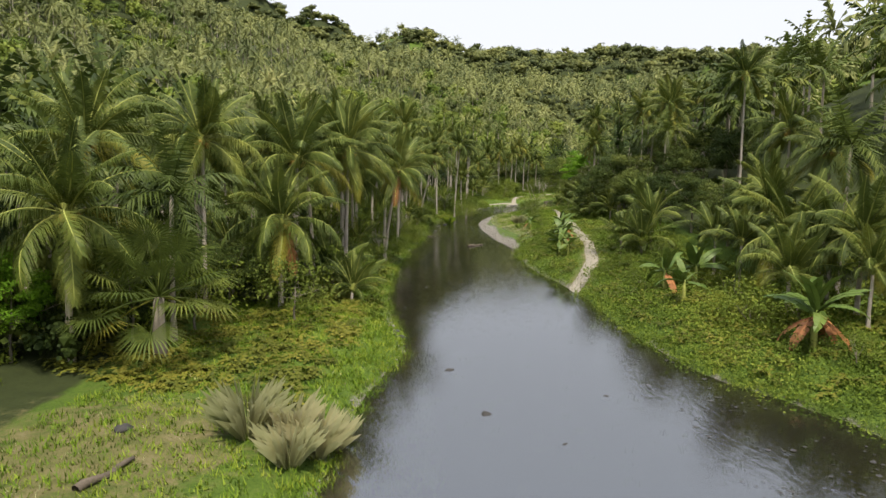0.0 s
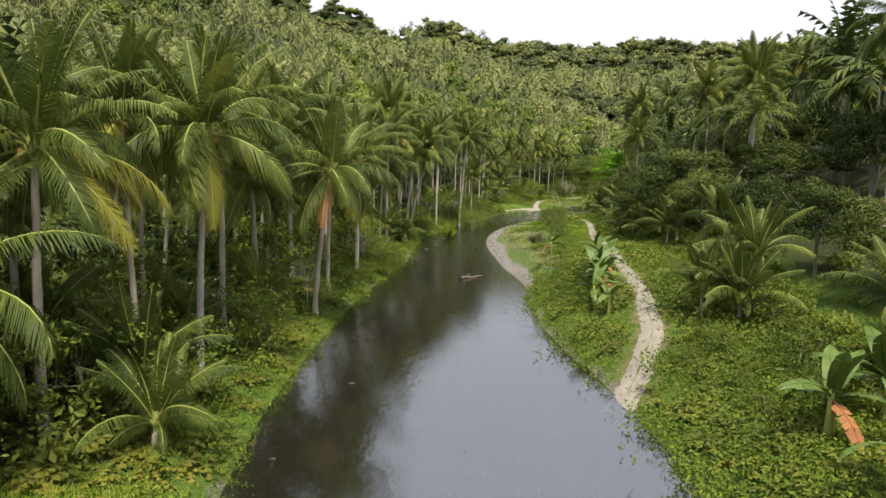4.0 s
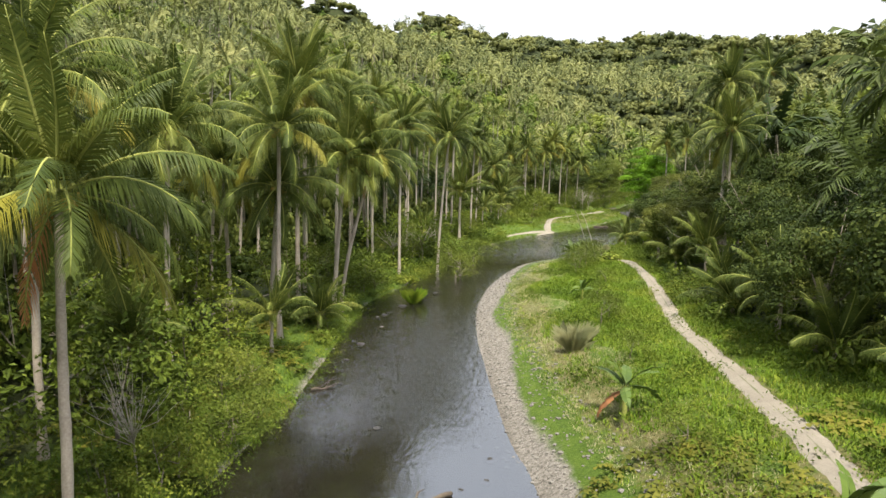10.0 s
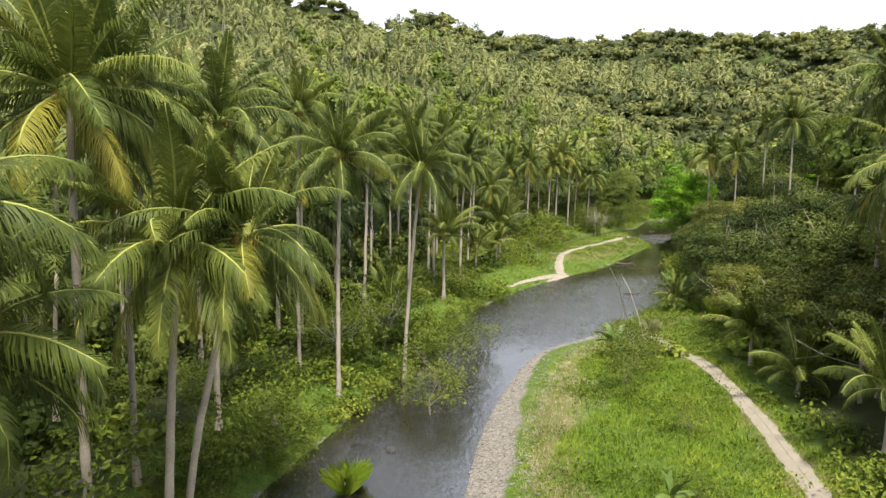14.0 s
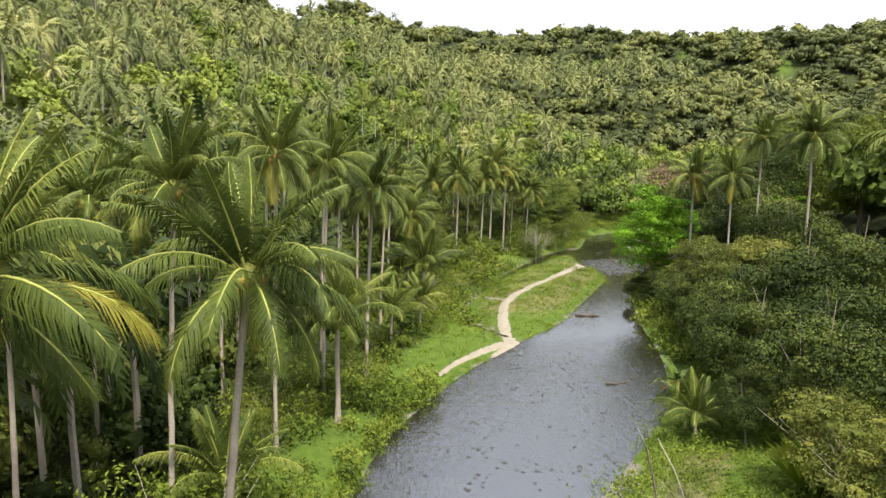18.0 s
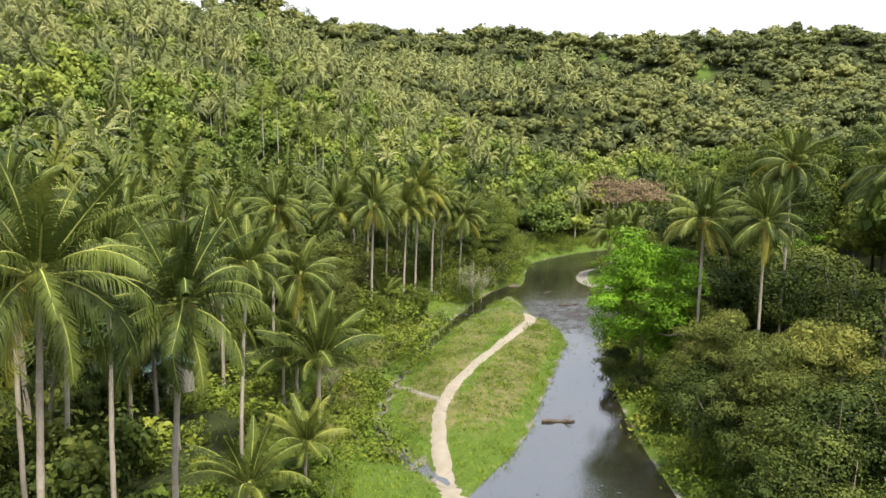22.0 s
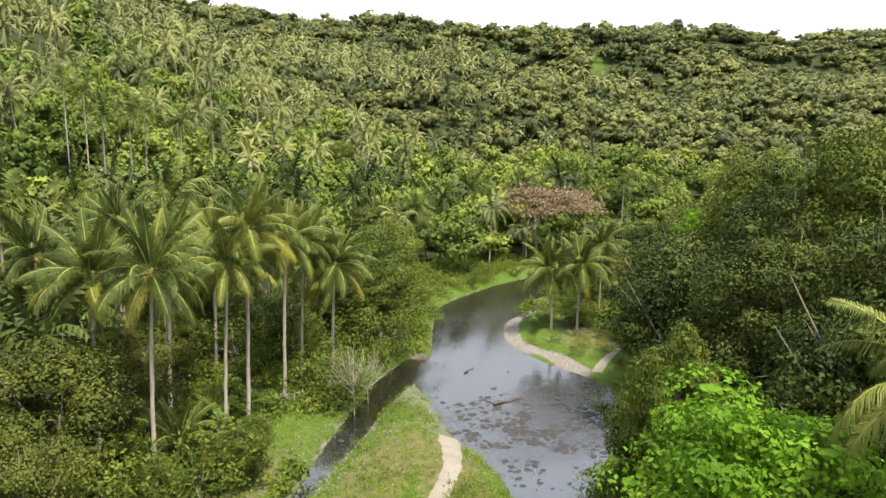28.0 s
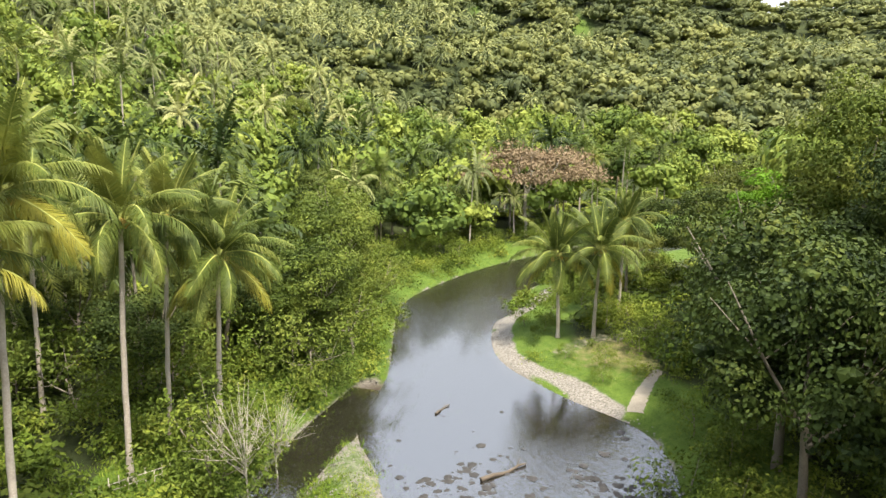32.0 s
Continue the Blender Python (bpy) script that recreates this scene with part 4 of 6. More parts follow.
KINDS = {
    "dark": [full_tree(300 + k, 10, 4.8, 4.6, 46, 300, 0.19, M_LEAF, M_BARK, small=0.17, large=0.32, squash=0.6) for k in range(3)],
    "bright": [full_tree(320 + k, 13, 5.6, 5.9, 96, 210, 0.21, M_LEAF_BRIGHT, M_BARK, low=-0.9, small=0.13, large=0.26, squash=0.42) for k in range(2)],
    "lush": [full_tree(330 + k, 13, 5.3, 5.8, 76, 260, 0.20, M_LEAF_LUSH, M_BARK, low=-0.9, small=0.15, large=0.30, squash=0.6) for k in range(2)],
    "tall": [full_tree(335 + k, 18, 6.4, 8.2, 110, 280, 0.21, (M_LEAF, M_LEAF_LUSH)[k], M_BARK, low=-0.92, small=0.14, large=0.28, squash=0.7) for k in range(2)],
    "olive": [full_tree(340 + k, 11, 4.8, 5.0, 50, 270, 0.19, M_LEAF_OLIVE, M_BARK, low=-0.8, small=0.16, large=0.30, squash=0.55) for k in range(3)],
    "spread": [full_tree(360 + k, 8, 4.8, 3.5, 44, 220, 0.19, M_LEAF_OLIVE, M_BARK_PALE, 0.5, 7, 0.10, -0.5, 0.14, 0.28, 0.4) for k in range(2)],
    "bamboo": [full_tree(380 + k, 10, 4.4, 5.0, 60, 280, 0.27, M_BAMBOO, M_BARK, 0.25, 4, 0.06, -0.9, 0.15, 0.30, 0.55) for k in range(2)],
    "brown": [tree_meshes(400, 11, 6.5, 3.0, 80, 44, 0.5, M_LEAF_BROWN, M_BARK_PALE, 0.5, 0.35, 0.75, 10, 0.16, -0.35, 0.45)],
    "bush": [tree_meshes(420 + k, 4.2, 2.4, 1.9, 40, 26, 0.27, M_SHRUB, M_BARK, 0.5, 0.5, 0.45, 2, 0.06, -0.75, 0.55) for k in range(3)],
    "limey": [tree_meshes(440 + k, 4.2, 2.5, 1.8, 42, 26, 0.25, M_LEAF_LUSH, M_BARK, 0.45, 0.5, 0.45, 4, 0.06, -0.6, 0.5) for k in range(2)],
    "bare": [tree_meshes(460, 6.2, 2.4, 2.6, 34, 3, 0.18, M_LEAF_OLIVE, M_BARK_PALE, 0.5, 0.5, 0.5, 24, 0.04, -0.2)],
    "pale": [tree_meshes(470, 5.0, 4.2, 2.1, 46, 34, 0.24, M_WEED, M_BARK_PALE, 0.45, 0.4, 0.6, 11, 0.075, -0.15, 0.5)],
}
TREE_LABEL = {
    "dark": "dense dark green broadleaf tree on the bank", "bright": "large bright green leafy tree overhanging the river",
    "lush": "tall leafy green tree with a lumpy crown",
    "tall": "tall dense forest tree leaning over the slope",
    "olive": "bushy olive green broadleaf tree", "spread": "spreading tree with flat olive foliage and pale limbs",
    "bamboo": "feathery yellow-green bamboo thicket over the water", "brown": "flat-topped tree with dry brown foliage",
    "bush": "tall leafy green bush", "limey": "fresh light green leafy bush with pale stems",
    "bare": "nearly leafless tree with pale bare branches", "pale": "low spreading tree with pale branches and sparse leaves"}
TREE_HEIGHT = {"dark": 10, "bright": 13, "lush": 13, "tall": 18, "olive": 11, "spread": 8, "bamboo": 10, "brown": 11, "bush": 4.2, "limey": 4.2, "bare": 6.2, "pale": 5.0}
made_trees = 0


def tree(kind, x, y, tall, sink=0.0, slim=1.0):
    """One tree of that kind, that tall, at its place."""
    global made_trees
    made_trees += 1
    rng = random.Random(made_trees * 13)
    name = {"bush": "shrub", "limey": "shrub", "bamboo": "bamboo_clump"}.get(kind, "tree")
    root = new(name)
    s = tall / TREE_HEIGHT[kind]
    root.matrix_basis = Matrix.LocRotScale((x, y, height(x, y) - sink), Euler((0, 0, rng.uniform(0, 6.28))), (s * slim * rng.uniform(0.92, 1.1), s * slim * rng.uniform(0.92, 1.1), s))
    tagged(root, TREE_LABEL[kind], "shrub" if name == "shrub" else ("bamboo" if kind == "bamboo" else "tree"), {"shrub": "leafy shrubs on the banks", "tree": "broadleaf trees by the river"}.get(name, "bamboo thickets by the river"))
    wood, crown = rng.choice(KINDS[kind])
    part("trunk", wood, root)
    part("crown", crown, root)
    return root


RIGHT_TREES = {
    "dark": [(19.6, 75, 10), (22.5, 82, 9.5), (24.5, 67, 9), (21.6, 91, 8.5), (23.8, 98, 9), (26, 104, 9), (30, 92, 10), (31, 136, 9), (30.5, 143, 8.5), (36, 141, 10), (40, 150, 11), (63.5, 203, 11),
             (66.5, 209.5, 12), (72, 213, 15), (70, 204, 16), (52, 184, 11), (58, 191, 11), (29, 70, 10), (28.5, 60, 9), (29, 124, 9), (34, 129, 10), (80, 226, 12), (84, 240, 12), (47, 190, 8)],
    "dark ": [(19, 58, 7), (20, 52, 7), (18.6, 66, 7.5), (21, 46, 7), (17.8, 80.5, 7), (19, 86.5, 7), (29, 118, 11), (31, 126, 11), (28, 104, 10), (22, 39, 6.5), (33, 110, 11), (44, 150, 11), (48, 162, 12), (52, 172, 13)],
    "bright": [(39.2, 176.6, 15.2), (36, 121, 10), (77, 217, 13), (54, 178, 12), (60, 183, 13)],
    "olive": [(27, 80, 8), (28, 112, 9), (88, 231, 13), (78, 235, 10), (64, 194, 12)],
    "spread": [(24.2, 109.6, 7.2), (24.8, 116.5, 7.6), (25.8, 124.4, 6.8), (27.0, 129.2, 6.2)],
    "bamboo": [(36.4, 158, 10.5), (39.2, 165.5, 10.5), (42.5, 173, 9.5), (40.2, 161.0, 10.0), (42, 160, 11), (45, 185.5, 7.5)],
    "brown": [(88, 271, 14.5), (96.5, 275, 13.5)],
}
LEFT_TREES = {
    "bright": [(-28, 16.5, 6.0)],
    "lush": [(45.5, 236.5, 13), (48.8, 244, 14), (42.0, 229.5, 11)],
    "dark": [(50.5, 250, 9), (40, 242, 11), (36.5, 234, 10), (26, 234, 9), (41, 231, 9), (30, 228, 8), (-20.5, 27, 5.5), (56, 276, 13), (62, 270, 11), (74, 272, 10)],
    "olive": [(14, 203.5, 11.5), (9.8, 198, 11.5), (17.5, 211, 10.5), (7.5, 206, 12), (13.5, 194.5, 9.5), (33, 232, 8.5), (104, 283, 12)],
    "bare": [(34.6, 212.8, 7.6), (36.6, 215.2, 6.2), (-10.6, 71.6, 5.2), (-12.6, 55, 5), (12.2, 178.5, 4.5)],
    "pale": [(-2.4, 125.6, 5.6), (-5.4, 120.6, 4.8)],
    "bush": [(-12.2, 73.6, 4.6), (-14.2, 78.4, 5.6), (-16.5, 76.0, 6.0), (-11.8, 79.0, 4.0), (-15.4, 83.0, 5.2), (-12.4, 87.0, 3.2), (-18.4, 82.0, 6.0), (-13.6, 68.4, 3.6), (-17.6, 70.5, 5.4), (-16.0, 60.5, 4.6), (-18.2, 65.6, 5.6), (-14.4, 44.8, 3.4), (-17.4, 48.5, 4.6), (-19.6, 42.5, 5.2),
             (-16.2, 34.4, 4.2), (-19.0, 30.2, 4.8), (-13.9, 37.4, 3.4), (-22.4, 36.0, 5.0), (-21.4, 22.8, 4.2), (-23.6, 19.6, 4.4), (-6.2, 108.6, 3.8), (-8.8, 104.0, 4.2), (-12.2, 101.0, 5.0), (-15.6, 91.0, 5.4), (-17.8, 97.0, 6.0)],
    "limey": [(1.9, 118.6, 4.6), (-12.6, 45.2, 3.2), (1.2, 114.0, 3.6), (3.6, 127.0, 3.6), (21.6, 211.4, 4.0), (-16.0, 24.5, 4.2)],
}
RIGHT_TREES["bush"] = [(60.8, 217.4, 1.5), (62.4, 219.2, 1.9), (61.2, 222.6, 1.4), (64.0, 217.4, 1.3), (63.2, 228.6, 1.8), (66.4, 219.8, 2.2), (68.2, 217.6, 2.8), (69.4, 221.6, 2.6), (67.6, 227.0, 2.2), (70.6, 226.0, 3.0), (62.6, 231.0, 1.5),
                       (66.4, 232.4, 2.0), (70.0, 232.0, 2.6), (71.6, 216.0, 3.4), (60.6, 208.4, 2.6), (61.8, 206.0, 3.2), (64.6, 209.0, 3.2), (67.4, 212.8, 3.0), (58.6, 204.0, 2.6), (55.6, 200.6, 2.8), (52.6, 197.8, 2.6)]
RIGHT_TREES["limey"] = [(10.2, 91.5, 2.3), (11.2, 93.4, 1.8), (14.2, 117.6, 2.8), (15.2, 119.4, 3.0), (13.4, 115.2, 2.2), (15.8, 122.0, 2.6), (12.2, 101, 1.5), (9.4, 82, 1.7), (16.4, 125.4, 2.4), (8.2, 71, 1.8), (14.6, 108, 1.6)]
for table in (RIGHT_TREES, LEFT_TREES):
    for kind in table:
        for x, y, tall in table[kind]:
            tree(kind.strip(), x, y, tall)
# tall trees by the height of their tops: kind, x, y, top
for kind, x, y, top in [("tall", 66.5, 191, 26.5), ("tall", 77, 210, 25), ("tall", 57, 191, 20), ("lush", 45.6, 187.2, 14.6), ("dark", 54, 181, 18), ("tall", 60, 184, 22), ("dark", 57.5, 199, 16),
                        ("dark", 61, 203, 17), ("lush", 68, 343, 27), ("tall", 72, 202, 23), ("dark", 48, 178, 13), ("tall", 66, 176, 25), ("tall", 74, 186, 28)]:
    tree(kind, x, y, max(top - height(x, y), 5.0), slim=0.5 if top == 14.6 else 0.9)
for x, y, tall in [(33.4, 150.5, 8.5), (37, 153, 9.5), (31.6, 147.5, 6.5), (38.0, 174.8, 3.6), (37.4, 178.2, 3.0), (39.6, 181.0, 3.2), (26.6, 136.6, 4.2), (29.6, 142.2, 6.0), (32.2, 148.2, 6.8), (34.4, 154.6, 7.2), (36.0, 160.4, 7.4), (37.6, 166.4, 7.0), (28.6, 138.6, 5.2), (33.8, 144.6, 8.0)]:
    tree("dark", x, y, tall)
wild = random.Random(31)
grown = 0
while grown < 36:
    x, y = wild.uniform(7, 24), wild.uniform(4, 64)
    e, lf = shore(x, y)
    if not lf and 3.0 < e < 13 and at_spot(G_CLEAR, x, y) > 1.2:
        grown += 1
        tree(wild.choice(["bush", "bush", "limey"]), x, y, wild.uniform(1.2, 2.0) * (1.0 if e < 7 else 1.5), 0.3)
grown = 0
while grown < 34:
    x, y = wild.uniform(-13, -3), wild.uniform(58, 114)
    e, lf = shore(x, y)
    if lf and 0.3 < e < 2.6 and abs(y - 88) > 4:
        grown += 1
        tree(wild.choice(["bush", "bush", "limey"]), x, y, wild.uniform(1.5, 2.9), 0.35)
grown = 0
while grown < 95:
    x, y = wild.uniform(-4, 60), wild.uniform(112, 264)
    e, lf = shore(x, y)
    if not lf or not 1.2 < e < 24 or at_spot(G_CLEAR, x, y) < 1.5 or (26 < x < 35 and 203 < y < 214):
        continue
    if y < 190 and e > 9 or at_spot(G_SIDE, x, y) > 0 and y < 221 and e < 9 and y > 165 or 150 < y < 168 and e < 6:
        continue
    grown += 1
    tree(wild.choice(["lush", "bush", "limey", "bush", "limey"]) if y > 185 else wild.choice(["bush", "limey", "limey"]), x, y, wild.uniform(3.5, 6.5) if y > 185 else wild.uniform(2.0, 3.8), 0.4)


def open_ground(x, y, margin=0.6):
    """Whether a spot is clear of tracks, paths, lawn and water."""
    return at_spot(G_CLEAR, x, y) > margin


def zone(x, y):
    """How thickly shrubs stand: 0 none to 1 dense, and how tall."""
    e, left = shore(x, y)
    if e < 0.25:
        return 0, 0
    if left:
        if y < 26 and x > -23:
            return (0.55, 0.55) if e > 3.2 and y > 9.5 else (0.12, 0.4)
        if y < 52:
            return (0.8, 0.9) if e < 8 else (0.5, 1.0)
        if y < 112:
            return (0.8, 0.95) if e < 3.8 else ((0.10, 0.6) if e < 14 else (0.4, 1.0))
        if y < 150:
            return (0.95, 1.5) if e < 9 else (0.5, 1.1)
        if y < 168:
            return (0.22, 0.5) if e < 5 else (0.9, 1.3)
        if 26 < x < 34.5 and 204 < y < 213:
            return 0.05, 0.4
        island = y < 221 and e < 9 and at_spot(G_SIDE, x, y) > 0
        if y < 221 and island:
            return (0.55, 0.55) if y < 206 else (0.2, 0.45)
        return (0.95, 1.5) if e < 16 else (0.6, 1.2)
    if y < 38:
        return (0.95, 0.85) if e < 5 else (0.8, 1.3)
    if y < 66:
        return (0.75, 0.68) if e < 9 else (0.9, 1.0)
    if 123 < y < 150 and e < 12 and x > 19.6:
        return 0.95, 0.95
    if y < 136:
        return (0.02, 0.4) if e < 3 else (((0.5 if noise.noise(Vector((x * 0.35, y * 0.25, 1.7))) > 0.05 else 0.12), 0.62) if e < 14.0 else (0.95, 1.3))
    if y < 150 and e < 3:
        return 0.6, 0.6
    if 206 < y < 236 and e < 9:
        return (0.85, 0.8) if e > 2.2 else (0, 0)
    return (0.95, 1.6) if e < 20 else (0.6, 1.3)


rng = random.Random(5)
spots = []
for k in range(11500):
    x, y = rng.uniform(-34, 100), rng.uniform(-6, 275)
    side = min(abs(x - np.interp(y, [0, 60, 120, 160, 200, 240, 275], [0, -3, 0, 22, 44, 55, 92])), 99)
    if side > 34:
        continue
    p, tall = zone(x, y)
    if rng.random() < p * (1.0 if side < 22 else 0.6) and open_ground(x, y, 0.5 * tall):
        spots.append((x, y, tall * rng.uniform(0.6, 1.35), side))
# low leaves hang over the waterline
for k in range(5000):
    y = rng.uniform(0, 262)
    x = rng.choice([np.interp(y, LINE_L[:, 1], LINE_L[:, 0]), np.interp(y, LINE_R[:, 1], LINE_R[:, 0])]) + rng.uniform(-2, 2)
    e, lf = shore(x, y)
    if -0.15 < e < 0.8 and (lf or not 64 < y < 140) and (lf or y < 205) and not (lf and 190 < y < 222) and not (lf and 2 < y < 27) and open_ground(x, y, 0.4):
        spots.append((x, y, rng.uniform(0.45, 0.8) * (1.4 if 112 < y < 150 else 1.0), 9.0))
# the fullest bushes near the water are things of their own, the rest is undergrowth
big = [s for s in spots if s[2] > 1.25 and s[3] < 20]
rng.shuffle(big)
for x, y, tall, _ in big[:80]:
    tree(rng.choice(["bush", "bush", "limey"]), x, y, tall * 2.0, 0.5 * tall)
chosen = set(big[:80])


def undergrowth(name, mat, picks, shapes, label, category, smooth=False):
    """Many low plants as one object."""
    vs, fs, tints, n = [], [], [], 0
    hue = np.random.RandomState(len(picks))
    for k, (bv, bf) in enumerate(shapes):
        mats = picks[k::len(shapes)]
        if not mats:
            continue
        v, f = replicate(bv, bf, mats)
        vs.append(v)
        fs.append(f + n)
        tints.append(np.repeat(hue.uniform(-0.5, 0.5, len(mats)), len(bv)))
        n += len(v)
    me = fast_mesh(name, np.vstack(vs), np.vstack(fs), mat, smooth)
    me.attributes.new("plant", "FLOAT", "POINT").data.foreach_set("value", np.concatenate(tints).astype(np.float32))
    return tagged(new(name, me), label, category, kind="stuff")


def shrub_shape(seed, clumps, per, leaf, narrow=0.5):
    r = np.random.RandomState(seed)
    cs = crown_centres(r, clumps, 0.95, 0.62, 0.35, -0.2)
    cs[:, 2] += 0.35
    return leaves(r, np.repeat(cs, per, axis=0), (0.24, 0.24, 0.16), leaf, narrow)


def weed_shape(seed):
    """A loose, uneven patch of small leaves, low to the ground."""
    r = np.random.RandomState(seed)
    cs = r.normal(0, 1, (24, 3)) * np.array([0.75, 0.75, 0.0]) + np.abs(r.normal(0, 1, (24, 1))) * np.array([0, 0, 0.22])
    return leaves(r, np.repeat(cs, 5, axis=0), (0.26, 0.26, 0.14), 0.20, 0.5)


low = [(placing(x, y, height(x, y) - 0.1, rng.uniform(0, 6.28), tall * 0.85), tall) for x, y, tall, _ in spots if (x, y, tall, _) not in chosen]
low_right = lambda m: m[1][3] < 140 and not shore(m[0][3], m[1][3])[1] and shore(m[0][3], m[1][3])[0] < 12
weeds = [m for m, tall in low if tall < 0.8 or low_right(m)]
low = [m for m, tall in low if tall >= 0.8 and not low_right(m)]
for k in range(7200):
    x, y = (rng.uniform(4, 24), rng.uniform(-4, 66)) if k < 6000 else (rng.uniform(16, 31), rng.uniform(122, 148))
    e, lf = shore(x, y)
    if not lf and 0.1 < e < 13 and open_ground(x, y, 0.3) and rng.random() < 0.42:
        weeds.append(placing(x, y, height(x, y) - 0.12, rng.uniform(0, 6.28), rng.uniform(0.6, 1.1)))
# shrubs under the palms get tree_leaf, a darker leaf standing for canopy shade
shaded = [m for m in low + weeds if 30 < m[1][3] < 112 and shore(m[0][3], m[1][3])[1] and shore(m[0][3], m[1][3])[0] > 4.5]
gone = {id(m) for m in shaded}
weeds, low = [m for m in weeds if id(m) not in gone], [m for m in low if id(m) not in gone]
for k in range(5200):
    x, y = (rng.uniform(14, 43), rng.uniform(160, 216)) if k < 2400 else (rng.uniform(4, 24), rng.uniform(64, 134))
    e, lf = shore(x, y)
    patch = noise.noise(Vector((x * 0.3, y * 0.22, 5.1)))
    if k < 2400:
        ok = lf and 0.4 < e < 9 and at_spot(G_SIDE, x, y) > 0 and patch > 0.02
    else:
        ok = not lf and 3.4 < e < 15 and patch + 0.03 * (e - 8) > -0.02
    if ok and open_ground(x, y, 0.25):
        weeds.append(placing(x, y, height(x, y) - 0.12, rng.uniform(0, 6.28), rng.uniform(0.35, 0.85), rng.uniform(0.8, 1.5)))
undergrowth("undergrowth", M_SHRUB, [m for i, m in enumerate(low) if i % 4], [shrub_shape(500 + k, 18, 9, 0.25) for k in range(4)], "tangled green shrubs and saplings along the banks", "undergrowth")
undergrowth("light_undergrowth", M_WEED, [m for i, m in enumerate(low) if i % 4 == 0], [shrub_shape(520 + k, 18, 9, 0.25, 0.45) for k in range(3)], "fresh light green leafy saplings", "undergrowth")
undergrowth("weeds", M_WEED, weeds, [weed_shape(530 + k) for k in range(4)], "low bright green weeds on the grassy bank", "weeds")


def fern_shape(seed, fronds=7):
    r = random.Random(seed)
    s = Shape()
    for k in range(fronds):
        a = k * 2.4 + r.uniform(-0.3, 0.3)
        d = Vector((math.cos(a), math.sin(a), 0))
        e = Vector((-d.y, d.x, 0))
        rise = r.uniform(0.5, 1.1)
        pts = [d * (t * 0.8) + Vector((0, 0, rise * t * 0.9 - 0.75 * t * t)) for t in (0, 0.2, 0.4, 0.6, 0.8, 1.0)]
        for i in range(5):
            w = 0.17 * math.sin(math.pi * (0.2 + 0.8 * i / 5))
            for sgn in (-1, 1):
                m = pts[i].lerp(pts[i + 1], 0.5)
                s.add([pts[i], pts[i + 1], m + e * (sgn * w) + d * 0.06 + Vector((0, 0, -0.03))], [(0, 1, 2)])
    return s.arrays()


ferns = []
for k in range(3600):
    x, y = rng.uniform(-30, -8), rng.uniform(8, 110)
    e, lf = shore(x, y)
    ok = (11 < y < 28 and -26 < x < -12 and e > 2.2 and y > 12 - 0.5 * (x + 18)) or (28 < y < 52 and 0.5 < e < 7) or (52 <= y and 0.5 < e < 9 and rng.random() < 0.45)
    if k % 3 == 0:
        x, y = rng.uniform(4, 24), rng.uniform(12, 72)
        e, lf = shore(x, y)
        ok = not lf and 1.0 < e < 13
    if ok and open_ground(x, y, 0.2):
        ferns.append(placing(x, y, height(x, y), rng.uniform(0, 6.28), rng.uniform(0.8, 1.35), rng.uniform(0.8, 1.2)))
undergrowth("ferns", M_FERN, ferns, [fern_shape(540 + k) for k in range(3)], "yellow-green ferns on the shaded bank", "ferns")


def tuft_shape(seed, blades, tall, wide, width):
    r = random.Random(seed)
    s = Shape()
    for k in range(blades):
        a = r.uniform(0, 6.28)
        d = Vector((math.cos(a), math.sin(a), 0))
        e = Vector((-d.y, d.x, 0)) * width
        base = d * (wide * 0.3 * r.random())
        h = tall * r.uniform(0.6, 1.1)
        out = wide * r.uniform(0.4, 1.0)
        s.add([base - e, base + e, base + d * out * 0.4 + Vector((0, 0, h * 0.7)) + e * 0.7, base + d * out + Vector((0, 0, h))], [(0, 1, 2), (0, 2, 3)])
    return s.arrays()


def blades_shape(seed, blades, tall, wide, width):
    """A small tuft of single thin blades."""
    r = random.Random(seed)
    s = Shape()
    for k in range(blades):
        a = r.uniform(0, 6.28)
        d = Vector((math.cos(a), math.sin(a), 0))
        e = Vector((-d.y, d.x, 0)) * width
        base = Vector((r.uniform(-1, 1), r.uniform(-1, 1), 0)) * wide
        s.add([base - e, base + e, base + d * wide * r.uniform(0.2, 0.8) + Vector((0, 0, tall * r.uniform(0.5, 1.1)))], [(0, 1, 2)])
    return s.arrays()


